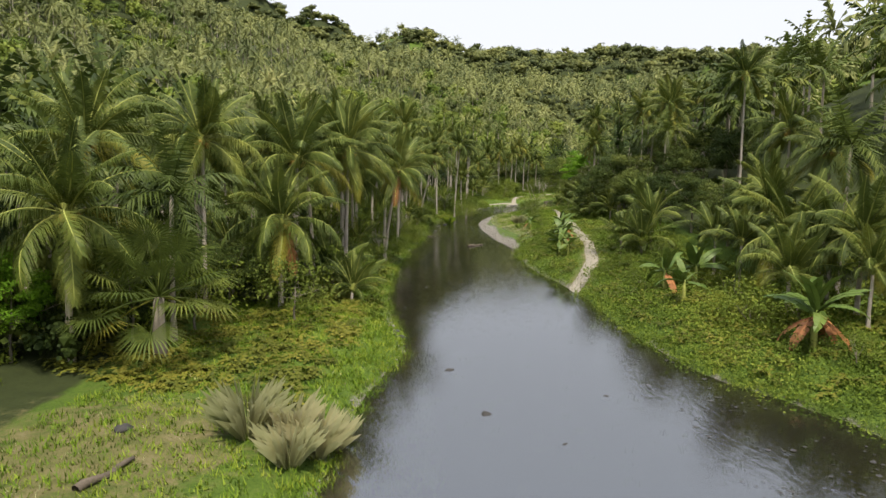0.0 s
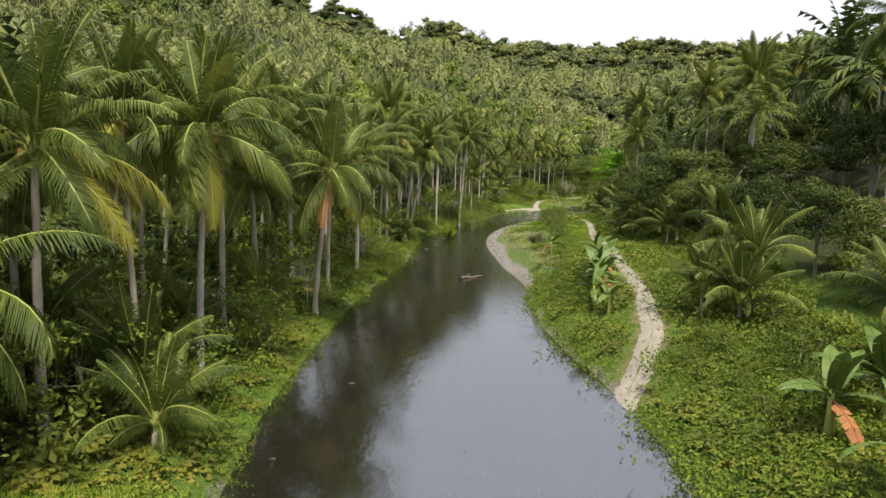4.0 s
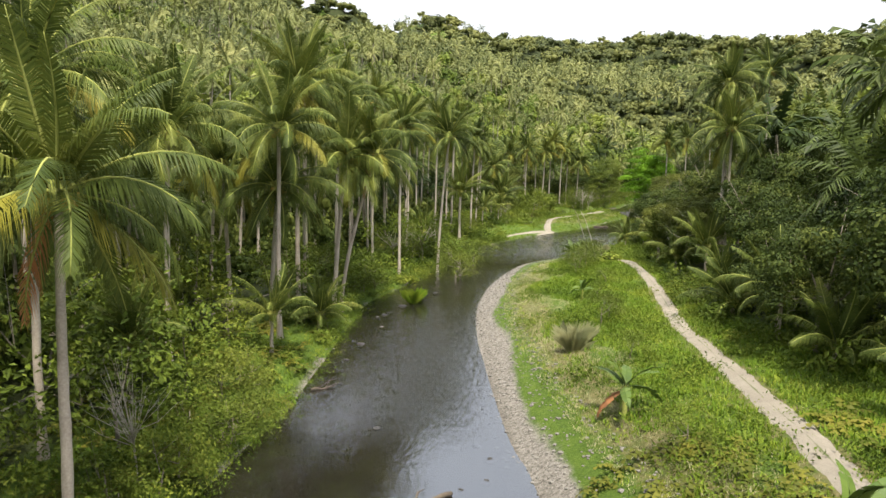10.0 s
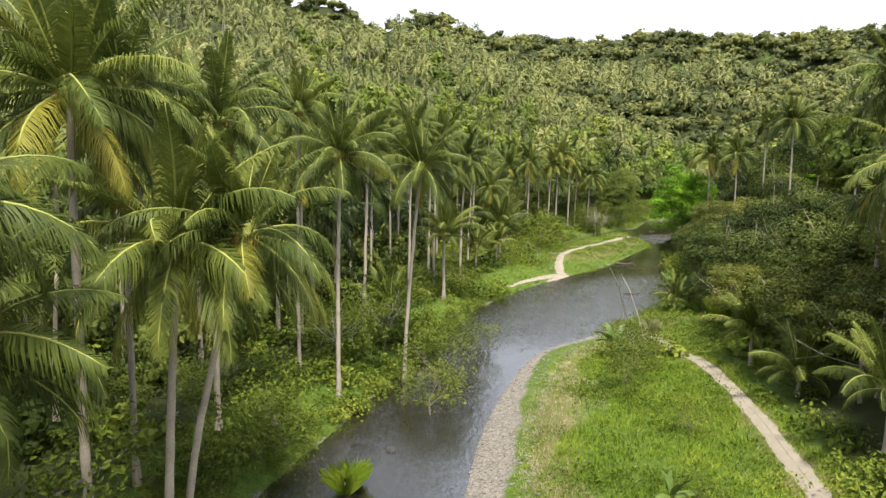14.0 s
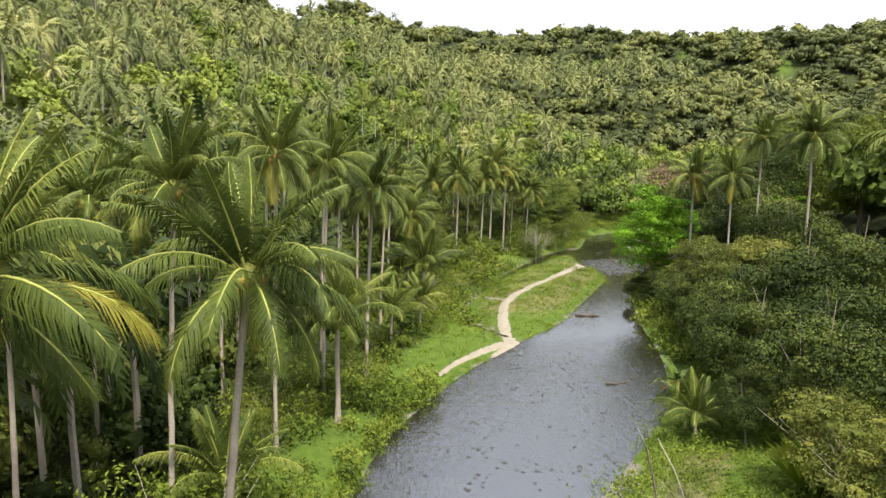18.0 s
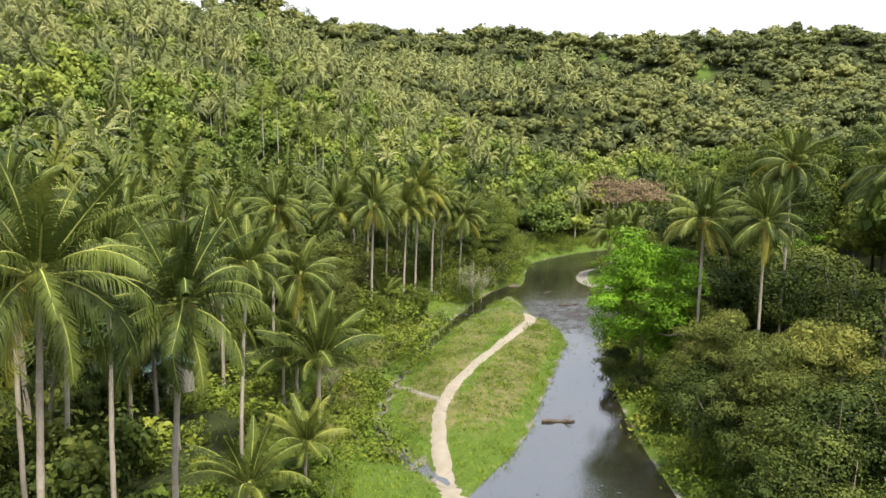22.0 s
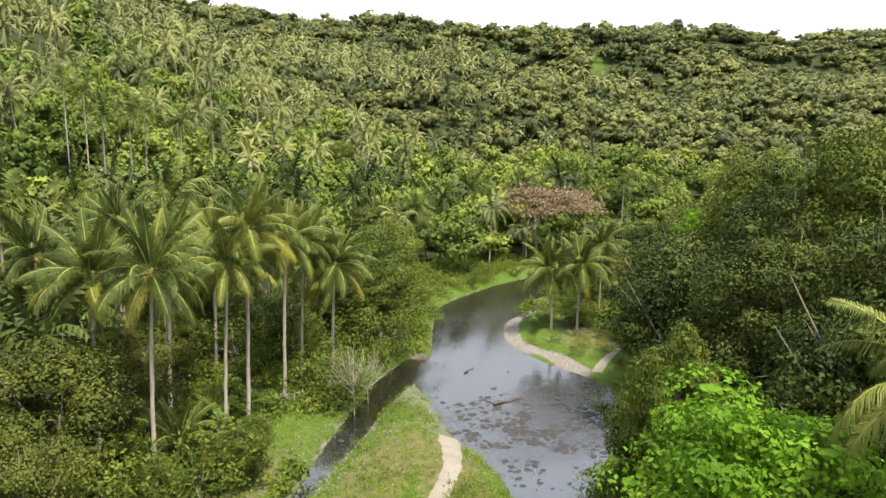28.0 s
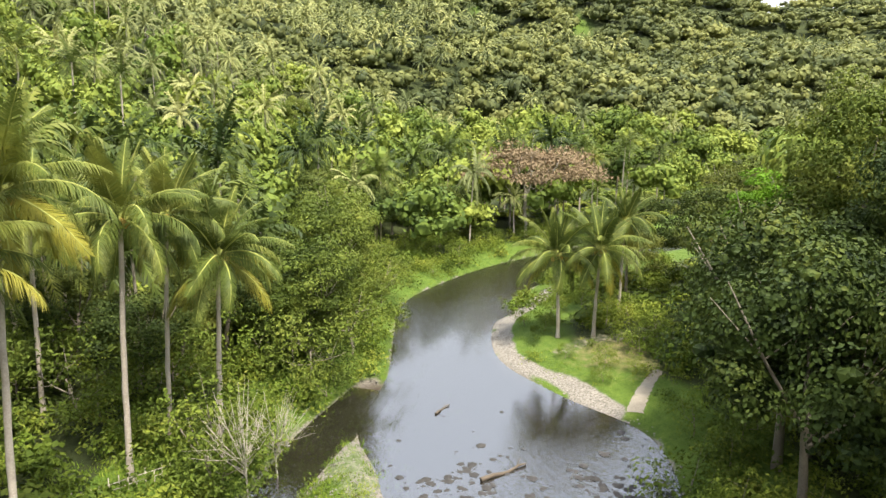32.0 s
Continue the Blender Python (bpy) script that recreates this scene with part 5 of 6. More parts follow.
grass, dry_grass = [], []
for k in range(400000):
    if len(grass) + len(dry_grass) > 40000:
        break
    u = rng.random()
    if u < 0.42:
        x, y = rng.uniform(2, 21), rng.uniform(58, 137)
    elif u < 0.56:
        x, y = rng.uniform(-24, -8), rng.uniform(-4, 30)
    elif u < 0.64:
        x, y = rng.uniform(-16, 2), rng.uniform(28, 130)
    elif u < 0.80:
        x, y = rng.uniform(8, 44), rng.uniform(148, 220)
    else:
        x, y = rng.uniform(-20, 70), rng.uniform(-4, 262)
    e, lf = shore(x, y)
    if lf:
        ok = (y < 30 and e < 11) or e < 6 or (150 < y < 222 and e < 9)
    else:
        ok = (e < 16 and 38 < y < 136 and e > 2.2) or (e < 5 and y < 60) or (y > 205 and 2 < e < 10)
    if lf and y < 24 and x < -13 and rng.random() < 0.6:
        continue
    gap = at_spot(G_CLEAR, x, y)
    if ok and (gap > 0.0 or gap < -0.42 and rng.random() < 0.5):
        straw = (not lf and 64 < y < 136 and e < 5.5 + 1.5 * math.sin(y * 0.4) and rng.random() < 0.86) or rng.random() < 0.06
        size = rng.uniform(0.7, 1.5) * (0.45 if gap < 0.15 else 1.0) * (0.7 if straw else 1.0)
        (dry_grass if straw else grass).append(placing(x, y, height(x, y) - 0.02, rng.uniform(0, 6.28), size, rng.uniform(0.6, 1.3)))
undergrowth("grass", M_GRASS, grass, [blades_shape(560 + k, 11, 0.20, 0.24, 0.021) for k in range(5)], "lush green grass and weeds", "grass")
undergrowth("dry_grass", M_REED, dry_grass, [blades_shape(580 + k, 9, 0.16, 0.26, 0.018) for k in range(3)], "straw-coloured dry grass beside the gravel", "grass")

REEDS = [(-14.7, 8.1, 1.9), (-13.3, 8.4, 1.6), (-12.3, 7.9, 1.7), (-13.0, 6.6, 1.5), (-11.7, 9.0, 1.2), (7.1, 85.0, 1.5), (-2.5, 104.5, 1.3), (-2.2, 105.3, 1.1), (7.8, 86.2, 1.2), (19.4, 129.6, 1.2), (26.5, 130.2, 2.6)]
for k, (x, y, tall) in enumerate(REEDS):
    bv, bf = tuft_shape(600 + k, 170, 1.0, 0.8, 0.0035)
    root = tagged(new("reed_tuft", fast_mesh("reed_tuft", bv, bf, M_REED if k not in (6, 7, 10) else M_GRASS, False)),
                  "tall dry grass tuft beside the water" if k not in (6, 7, 10) else "green grass tuft growing in the shallows", "grass tuft", "tall grass tufts")
    root.matrix_basis = Matrix.LocRotScale((x, y, max(height(x, y), 0) - 0.05), None, (tall, tall, tall))

# ---------------------------------------------------------------- the groves behind and the hillsides
def crown_of_fronds(seed, pairs, width, counts, segments=1):
    """A whole palm crown as one shape."""
    r = random.Random(seed)
    s = Shape()
    n, turn = 0, r.uniform(0, 6.28)
    for i, (rise, bend, count, ln) in enumerate(LAYERS):
        for k in range(counts[i]):
            n += 1
            me = Shape()
            steps = 5
            pts, dirs = frond_lines(ln, rise + r.uniform(-0.15, 0.15), bend, steps)
            if segments:
                tube(me, pts, [0.05 * (1 - q / steps) + 0.015 for q in range(steps + 1)], 3)
            for q in range(pairs):
                t = 0.10 + 0.88 * (q + r.uniform(0.2, 0.8)) / pairs
                j = min(int(t * steps), steps - 1)
                p = pts[j].lerp(pts[j + 1], t * steps - j)
                d = dirs[j]
                size = (0.30 + 0.70 * math.sin(math.pi * min(1, 0.18 + t * 0.86))) * ln * 0.21
                for side in (-1, 1):
                    out = (Vector((0, side, 0)) + d * (0.45 + 0.7 * t) + Vector((-d.z, 0, d.x)) * r.uniform(0, 0.3)).normalized()
                    w = d * (width * 0.5)
                    tip = p + out * size * 0.9 + Vector((0, 0, -size * r.uniform(0.35, 0.65)))
                    if segments:
                        me.add([p - w, p + w, tip + w * 0.3, tip - w * 0.3], [(0, 1, 2), (0, 2, 3)])
                    else:
                        me.add([p - w, p + w, tip], [(0, 1, 2)])
            v, f = me.arrays()
            m = np.array(Matrix.Rotation(turn + n * 2.39996 + r.uniform(-0.2, 0.2), 4, "Z") @ Matrix.Rotation(r.uniform(-0.35, 0.35), 4, "X"))
            s.add(v @ m[:3, :3].T, f)
    return s


MID_CROWNS = [crown_of_fronds(700 + k, 17, 0.15, (2, 3, 4, 5, 4, 3)).mesh("crown", M_FROND) for k in range(5)]
MID_TRUNKS = [trunk_mesh(10.0, 0.25 * k, 0.15 * k, 0.16, 0.11, 6, 6, 720 + k) for k in range(4)]


def grove_palm(x, y, tall, seed):
    """A palm that stands further back in the grove."""
    r = random.Random(seed)
    root = tagged(new("coconut_palm"), "slender coconut palm standing back in the grove", "palm tree", "coconut palms of the grove")
    root.location = (x, y, height(x, y))
    k = r.randrange(4)
    s = tall / 10.0
    part("trunk", MID_TRUNKS[k], root, Matrix.Diagonal((1, 1, s, 1)))
    part("crown", r.choice(MID_CROWNS), root, Matrix.Translation((0.25 * k, 0.15 * k, tall)) @ Matrix.Rotation(r.uniform(0, 6.28), 4, "Z") @ Matrix.Scale(r.uniform(0.82, 1.05), 4))


rng = random.Random(9)
taken = list(PALM_SPOTS)
placed = 0
back_palms = []
for gxk in range(-18, 29):
    for gyk in range(-3, 58):
        x, y = gxk * 5.2 + rng.uniform(-1.9, 1.9), gyk * 5.2 + rng.uniform(-1.9, 1.9)
        e, lf = shore(x, y)
        if lf:
            keep = (7 < e < 46) and y > 20 - 0.0 * x
            keep = keep or (y <= 20 and x < -27 and e < 50)
            if y > 150 and e < 16:
                keep = False
            if 186 < y < 232 and e < 22:
                keep = False
            chance = (0.5 if e < 15 else 0.86) if y < 185 else 0.62
        else:
            keep = 17 < e < 52
            chance = 0.45 if y < 140 else 0.22
            if 140 <= y < 215 and e < 26:
                keep = False
            if y < 34 and e > 9:
                keep, chance = True, 0.7
        if not keep or e > 55 or rng.random() > chance or min((x - a) ** 2 + (y - b) ** 2 for a, b in taken) < 11:
            continue
        taken.append((x, y))
        placed += 1
        tall = rng.choice([rng.uniform(9.0, 15.0), rng.uniform(9.0, 15.0), rng.uniform(5.0, 9.0)]) if lf else rng.uniform(7.0, 12.0)
        if lf and y < 62 and e < 24:
            tall = rng.uniform(7.0, 10.5)
        if e < 24 and placed < 205:
            grove_palm(x, y, tall, 900 + placed)
        else:
            placed -= 1
            back_palms.append(placing(x, y, height(x, y) - 0.2, rng.uniform(0, 6.28), rng.uniform(1.0, 1.25), tall / 10.5))

def far_crown(seed, counts, segs):
    """A palm crown seen from afar: arching blades with a toothed edge."""
    r = random.Random(seed)
    s = Shape()
    n, turn = 0, r.uniform(0, 6.28)
    for i, (rise, bend, _, ln) in enumerate(LAYERS):
        for k in range(counts[i]):
            n += 1
            pts, dirs = frond_lines(ln, rise + r.uniform(-0.2, 0.2), bend, segs)
            me = Shape()
            for q in range(segs):
                size = ln * 0.15 * (0.45 + 0.55 * math.sin(math.pi * (q + 0.8) / (segs + 0.6)))
                for side in (-1, 1):
                    tip = pts[q].lerp(pts[q + 1], 0.8) + Vector((0, side, 0)) * size * 0.85 + dirs[q] * size * 0.75 + Vector((0, 0, -size * r.uniform(0.45, 1.1)))
                    me.add([pts[q], pts[q + 1], tip], [(0, 1, 2)])
            v, f = me.arrays()
            m = np.array(Matrix.Rotation(turn + n * 2.39996 + r.uniform(-0.2, 0.2), 4, "Z") @ Matrix.Rotation(r.uniform(-0.4, 0.4), 4, "X"))
            s.add(v @ m[:3, :3].T, f)
    return s.arrays()


def far_stem(top):
    s = Shape()
    tube(s, [(0, 0, -1.0), (0.1, 0, top * 0.5), (0, 0, top)], [0.19, 0.15, 0.12], 4)
    return s.arrays()


# tall palms that stand out on the lower slope: x, y, height of the crown's heart
for k, (x, y, hz) in enumerate([(16.8, 273, 28), (18.5, 279, 28), (13.3, 270, 27.5), (5.4, 301, 36), (9.0, 296, 33), (24, 285, 27), (30, 292, 26)]):
    grove_palm(x, y, max(hz - height(x, y), 9.0), 880 + k)
    taken.append((x, y))

FAR_A, FAR_B, wing_palms = [], [], []
for k in range(5):
    v, f = far_crown(740 + k, (2, 3, 4, 5, 4, 3), 9)
    FAR_A.append((v + np.array([0, 0, 9.5]), f))
for k in range(3):
    v, f = far_crown(760 + k, (1, 3, 4, 4, 3, 1), 4)
    FAR_B.append((v + np.array([0, 0, 8.5]), f))

HILL_TREE = [canopy(780 + k, 4.4, 3.6, 10, 46, 0.62, 4.2, core=0.55, small=0.30, large=0.48) for k in range(5)]
FAR_TREE = [canopy(790 + k, 4.6, 3.6, 7, 16, 1.15, 2.2, core=0.74, small=0.30, large=0.48) for k in range(5)]

shade = random.Random(77)
floor_shrubs = []
while len(floor_shrubs) < 1500:
    x, y = shade.uniform(-60, 40), shade.uniform(18, 250)
    e, lf = shore(x, y)
    if not lf or not 5.5 < e < 48 or at_spot(G_CLEAR, x, y) < 0.8 or (150 < y < 225 and e < 14) or (y < 30 and x > -25) or (50 < y < 112 and e < 13):
        continue
    floor_shrubs.append(placing(x, y, height(x, y) - 0.2, shade.uniform(0, 6.28), shade.uniform(0.7, 1.9), 0.9))
    if len(floor_shrubs) % 5 == 0 and e > 9 and min((x - a) ** 2 + (y - b) ** 2 for a, b in taken) > 6:
        taken.append((x, y))
        back_palms.append(placing(x, y, height(x, y) - 0.2, shade.uniform(0, 6.28), shade.uniform(0.85, 1.1), shade.uniform(0.6, 1.4)))
thicket = []
while len(thicket) < 520:
    x, y = shade.uniform(-52, 30), shade.uniform(14, 200)
    e, lf = shore(x, y)
    if lf and (11 if y < 150 else 16) < e < 40 and at_spot(G_CLEAR, x, y) > 1.5 and not (y < 30 and x > -25):
        thicket.append(placing(x, y, height(x, y) - 0.3, shade.uniform(0, 6.28), shade.uniform(1.5, 3.0), shade.uniform(1.0, 1.7)))
# thicket and understory wear the darker tree_leaf, canopy shade put into the colour
undergrowth("grove_thicket", M_LEAF, thicket, [canopy(840 + k, 1.0, 0.8, 7, 44, 0.13, 0.55, core=0.5) for k in range(4)], "tall bushes filling the grove between palm stems, leaves darkened for shade", "undergrowth")
undergrowth("forest_understory", M_LEAF, floor_shrubs + shaded, [shrub_shape(810 + k, 18, 7, 0.22, 0.55) for k in range(3)], "shrubs under the palms in a leaf colour darkened for shade", "undergrowth")
undergrowth("grove_palms", M_FROND, back_palms, FAR_A, "dense coconut palms at the back of the grove", "palm trees")
undergrowth("grove_stems", M_TRUNK, back_palms, [far_stem(9.6)], "slim pale palm stems at the back of the grove", "palm trees")
for gxk in range(-22, 20):
    for gyk in range(-6, 20):
        x, y = gxk * 7.6 + rng.uniform(-2.4, 2.4), gyk * 7.6 + rng.uniform(-2.4, 2.4)
        e, lf = shore(x, y)
        if e > 50 and math.hypot(x - 12, y - 95) > 30 and not (y > 95 and abs(math.atan2(x - 12, y - 95)) < 1.2):
            wing_palms.append(placing(x, y, height(x, y) - 0.3, rng.uniform(0, 6.28), rng.uniform(0.9, 1.2), rng.uniform(0.8, 1.4)))
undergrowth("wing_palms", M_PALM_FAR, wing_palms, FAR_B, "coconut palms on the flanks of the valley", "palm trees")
near_palms, far_palms, near_trees, far_trees, hill_scrub, mid_trees = [], [], [], [], [], []
radius = 30.0
while radius < 1150:
    step = max(6.3, radius * 0.025)
    span = int(math.radians(150) * radius / step)
    for k in range(span):
        a = math.radians(-72) + (k + rng.uniform(-0.4, 0.4)) * step / radius
        rr = radius + rng.uniform(-0.45, 0.45) * step
        x, y = 12 + rr * math.sin(a), 95 + rr * math.cos(a)
        e, lf = shore(x, y)
        if e < (40 if lf else 24) and not (y > 262 and e > 7):
            if e > 8 and rr < 330:
                hill_scrub.append(placing(x, y, height(x, y) - 0.2, rng.uniform(0, 6.28), rng.uniform(1.6, 3.0), 0.7))
            continue
        if not lf and y < 215 and e < 52 and rng.random() < 0.08:
            continue
        z = height(x, y)
        patch = noise.noise(Vector((x * 0.012, y * 0.012, 3.3))) + 0.5 * noise.noise(Vector((x * 0.04, y * 0.04, 7.7)))
        # palms on the lower and middle slopes, broadleaf wood on the ridges and the right-hand slopes
        palmy = 0.66 + 1.15 * patch - (0.75 if z > 118 else (0.35 if z > 92 else 0.0)) - (0.38 if not lf else 0.0) - (0.25 if x > 90 else 0.0)
        palmy -= 0.55 * min(max((math.degrees(math.atan2(x - 14, y - 144)) - 20) / 12, 0.0), 1.0) if y > 200 else 0.0
        grow = 1.0 + max(0.0, rr - 260) / 420
        if rr > 320 and not -50 < math.degrees(a) < 76:
            continue
        m = placing(x, y, z - 0.3, rng.uniform(0, 6.28), rng.uniform(0.78, 1.12) * min(grow, 1.5), rng.uniform(0.75, 1.45) if rr < 500 else rng.uniform(0.8, 1.1), rng.uniform(0, 0.12))
        u = rng.random()
        if u < palmy:
            if rng.random() < 0.24 and rr < 330:
                hill_scrub.append(placing(x, y, z - 0.2, rng.uniform(0, 6.28), rng.uniform(2.2, 3.8), 0.6))
                continue
            (near_palms if rr < 330 else far_palms).append(m)
            if rr >= 330 and rng.random() < 0.6:
                far_trees.append(placing(x + 0.4 * step, y, z - 2.0, rng.uniform(0, 6.28), rng.uniform(0.6, 0.95) * grow, 0.8))
            if rr < 250 and rng.random() < 0.5:
                hill_scrub.append(placing(x + 3, y, z - 0.2, rng.uniform(0, 6.28), rng.uniform(2.0, 3.4), 0.7))
        elif u < palmy + 0.62 or z > 100 or rr > 330:
            m2 = placing(x, y, z - 1.0, rng.uniform(0, 6.28), rng.uniform(0.95, 1.6) * grow, rng.uniform(0.85, 1.35) / grow ** 0.3)
            (mid_trees if not lf and e < 60 and 140 < y < 300 else (near_trees if rr < 330 else far_trees)).append(m2)
        else:
            hill_scrub.append(placing(x, y, z - 0.2, rng.uniform(0, 6.28), rng.uniform(2.4, 4.2), 0.55))
    radius += step * 0.9


def facing_valley(rows):
    """Only those that the ridges in front do not hide from the valley floor."""
    if not rows:
        return rows
    p = np.array([[m[0][3], m[1][3], m[2][3]] for m in rows])
    seen = np.zeros(len(p), bool)
    for eye in ((-5, 40, 15), (8, 110, 20), (24, 175, 22)):
        clear = np.ones(len(p), bool)
        for k in range(1, 20):
            q = np.array(eye) + (p + np.array([0, 0, 14]) - np.array(eye)) * (k / 20.0) ** 0.7
            clear &= G_Z[np.clip(np.searchsorted(gy, q[:, 1]), 0, ny - 1), np.clip(np.searchsorted(gx, q[:, 0]), 0, nx - 1)] < q[:, 2] + 8
        seen |= clear
    return [m for m, ok in zip(rows, seen) if ok]


near_trees, far_trees, far_palms = facing_valley(near_trees), facing_valley(far_trees), facing_valley(far_palms)
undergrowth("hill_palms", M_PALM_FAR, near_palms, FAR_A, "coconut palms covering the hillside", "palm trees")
undergrowth("hill_palm_stems", M_TRUNK, near_palms, [far_stem(9.6)], "pale slim palm stems on the hillside", "palm trees")
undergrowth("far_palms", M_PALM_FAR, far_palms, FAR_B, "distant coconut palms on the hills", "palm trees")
undergrowth("slope_trees", M_LEAF_FAR, mid_trees, [canopy(820 + k, 4.4, 3.6, 14, 52, 0.62, 4.2, core=0.4, small=0.24, large=0.42) for k in range(3)], "leafy green trees on the lower slopes", "trees")
undergrowth("hill_trees", M_LEAF_FAR, near_trees, HILL_TREE, "dark green broadleaf woods on the slopes", "trees")
undergrowth("far_trees", M_LEAF_RIDGE, far_trees, FAR_TREE, "distant dark forest along the ridge, haze put into its leaf colour", "trees", True)
undergrowth("hill_scrub", M_SHRUB, hill_scrub, [canopy(800 + k, 1.0, 0.8, 5, 17, 0.30, 0.2, core=0.5) for k in range(3)], "low green scrub on the open slopes", "scrub")


# ---------------------------------------------------------------- bananas, fan palm, reedy plants
def banana_leaf(name, mat, length, width, rise, bend, torn, seed):
    """One long blade with a folded midrib and torn edges."""
    r = random.Random(seed)
    s = Shape()
    steps = 9
    pts, dirs = frond_lines(length, rise, bend, steps)
    tube(s, pts, [0.035 * (1 - i / steps) + 0.008 for i in range(steps + 1)], 4)
    for i in range(1, steps):
        for side in (-1, 1):
            t0, t1 = i / steps, (i + 1) / steps
            w0, w1 = [width * 0.5 * math.sin(math.pi * (0.12 + 0.88 * t)) ** 0.6 if t < 1 else 0.02 for t in (t0, t1)]
            sag = -torn * r.uniform(0.2, 1.0) * width * 0.5
            q0 = pts[i] + Vector((0, side * w0, 0.10 * w0 + sag)) + dirs[i] * 0.05
            q1 = pts[i + 1] + Vector((0, side * w1, 0.10 * w1 + sag)) + dirs[i] * (0.05 - 0.04 * torn)
            s.add([pts[i], pts[i + 1], q1, q0], [(0, 1, 2), (0, 2, 3)])
    return s.mesh(name, mat)


BANANA = [banana_leaf("leaf", M_BANANA, 2.2, 0.5, 1.35 - 0.28 * k, 0.9 + 0.15 * k, 0.12 + 0.1 * k, 830 + k) for k in range(5)]
BANANA_DEAD = banana_leaf("leaf", M_FROND_DEAD, 1.9, 0.5, -0.3, 1.0, 0.6, 839)
stem = Shape()
tube(stem, [(0, 0, -0.2), (0, 0, 0.7), (0, 0, 1.5)], [0.16, 0.12, 0.07], 8)
STEM = stem.mesh("stem", M_RACHIS)


def banana_plant(x, y, size, seed, dead=0):
    r = random.Random(seed)
    root = tagged(new("banana_plant"), "banana plant with hanging brown dead leaves" if dead else "green banana plant with broad upright leaves", "banana plant", "banana plants on the banks")
    root.matrix_basis = Matrix.LocRotScale((x, y, height(x, y)), Euler((0, 0, r.uniform(0, 6))), (size, size, size))
    part("stem", STEM, root)
    for k in range(8):
        part("leaf", BANANA[k % 5], root, Matrix.Translation((0, 0, 1.35)) @ Matrix.Rotation(k * 2.4 + r.uniform(-0.3, 0.3), 4, "Z") @ Matrix.Rotation(r.uniform(-0.5, 0.5), 4, "X"))
    for k in range(dead):
        part("dead_leaf", BANANA_DEAD, root, Matrix.Translation((0, 0, 1.3)) @ Matrix.Rotation(k * 1.9 + r.uniform(-0.3, 0.3), 4, "Z"), "withered brown leaf")


BANANAS = [(10.0, 33.0, 1.15, 1), (11.6, 17.0, 1.3, 4), (12.6, 18.6, 1.2, 2), (9.6, 28.5, 1.0, 0), (7.2, 55.2, 0.95, 1), (7.6, 57.0, 0.9, 0), (6.4, 53.0, 0.85, 0), (8.2, 58.6, 0.9, 1), (6.8, 50.6, 0.8, 0),
           (7.3, 75.4, 0.85, 1), (8.6, 60.4, 0.85, 1), (8.9, 63.6, 0.8, 0), (23.6, 207.2, 1.5, 1), (24.6, 206.0, 1.2, 0), (14.6, 122.8, 0.8, 0), (27.2, 146.2, 1.0, 1), (10.8, 100, 0.6, 0), (13, 34.5, 1.3, 0)]
for k, (x, y, size, dead) in enumerate(BANANAS):
    banana_plant(x, y, size, 850 + k, dead)


def fan_palm(x, y):
    """A low palm of round pleated fans on long stalks."""
    root = tagged(new("fan_palm"), "low fan palm with round spiky grey-green leaves", "palm tree")
    root.matrix_basis = Matrix.LocRotScale((x, y, height(x, y)), None, (1.6, 1.6, 1.6))
    s = Shape()
    tube(s, [(0, 0, -0.2), (0, 0, 1.0), (0.05, 0, 1.9)], [0.24, 0.2, 0.16], 8)
    part("trunk", s.mesh("trunk", M_BARK), root)
    for k in range(26):
        r = random.Random(k)
        a, e = k * 2.4, 1.35 - 0.075 * k
        s = Shape()
        d = Vector((math.cos(e), 0, math.sin(e)))
        stalk = r.uniform(1.5, 2.0)
        c = d * stalk
        tube(s, [(0, 0, 0), tuple(c * 0.5 + Vector((0, 0, 0.1))), tuple(c)], [0.035, 0.028, 0.02], 4)
        nrm = Vector((-d.z, 0, d.x))
        for j in range(34):
            b = radians(-140 + 280 * j / 33)
            u = d * math.cos(b) + Vector((0, math.sin(b), 0))
            w = (d * -math.sin(b) + Vector((0, math.cos(b), 0))) * 0.026
            ln = 1.15 * r.uniform(0.85, 1.05)
            m = c + u * ln * 0.55 + nrm * 0.05
            s.add([c, m - w, m + w, c + u * ln - nrm * 0.12 + Vector((0, 0, -0.12))], [(0, 1, 2), (1, 3, 2)])
        part("leaf", s.mesh("leaf", M_FROND if k < 24 else M_FROND_OLD), root, Matrix.Translation((0.05, 0, 1.9)) @ Matrix.Rotation(a, 4, "Z"))


fan_palm(-21.4, 17.6)


# ---------------------------------------------------------------- driftwood, stones, poles, small buildings
def drift_log(x, y, z, length, girth, turn, label, branches=2, seed=0):
    r = random.Random(seed)
    s = Shape()
    n = 7
    tube(s, [(length * (i / n - 0.5), r.uniform(-0.06, 0.06) * length * 0.5, 0.05 * math.sin(i * 1.3)) for i in range(n + 1)], [girth * (1.25 - 0.7 * i / n) * r.uniform(0.9, 1.1) for i in range(n + 1)], 8)
    root = new("driftwood_log")
    root.matrix_basis = Matrix.LocRotScale((x, y, z), Euler((0, 0, turn)), None)
    tagged(root, label, "log", "driftwood logs")
    part("trunk", s.mesh("trunk", M_LOG), root)
    for k in range(branches):
        b = Shape()
        px = length * r.uniform(-0.3, 0.4)
        tube(b, [(px, 0, 0.05), (px + 0.3, r.uniform(-0.3, 0.3), 0.3), (px + 0.7, r.uniform(-0.6, 0.6), r.uniform(0.2, 0.6))], [girth * 0.4, girth * 0.25, girth * 0.08], 5)
        part("branch", b.mesh("branch", M_LOG), root)


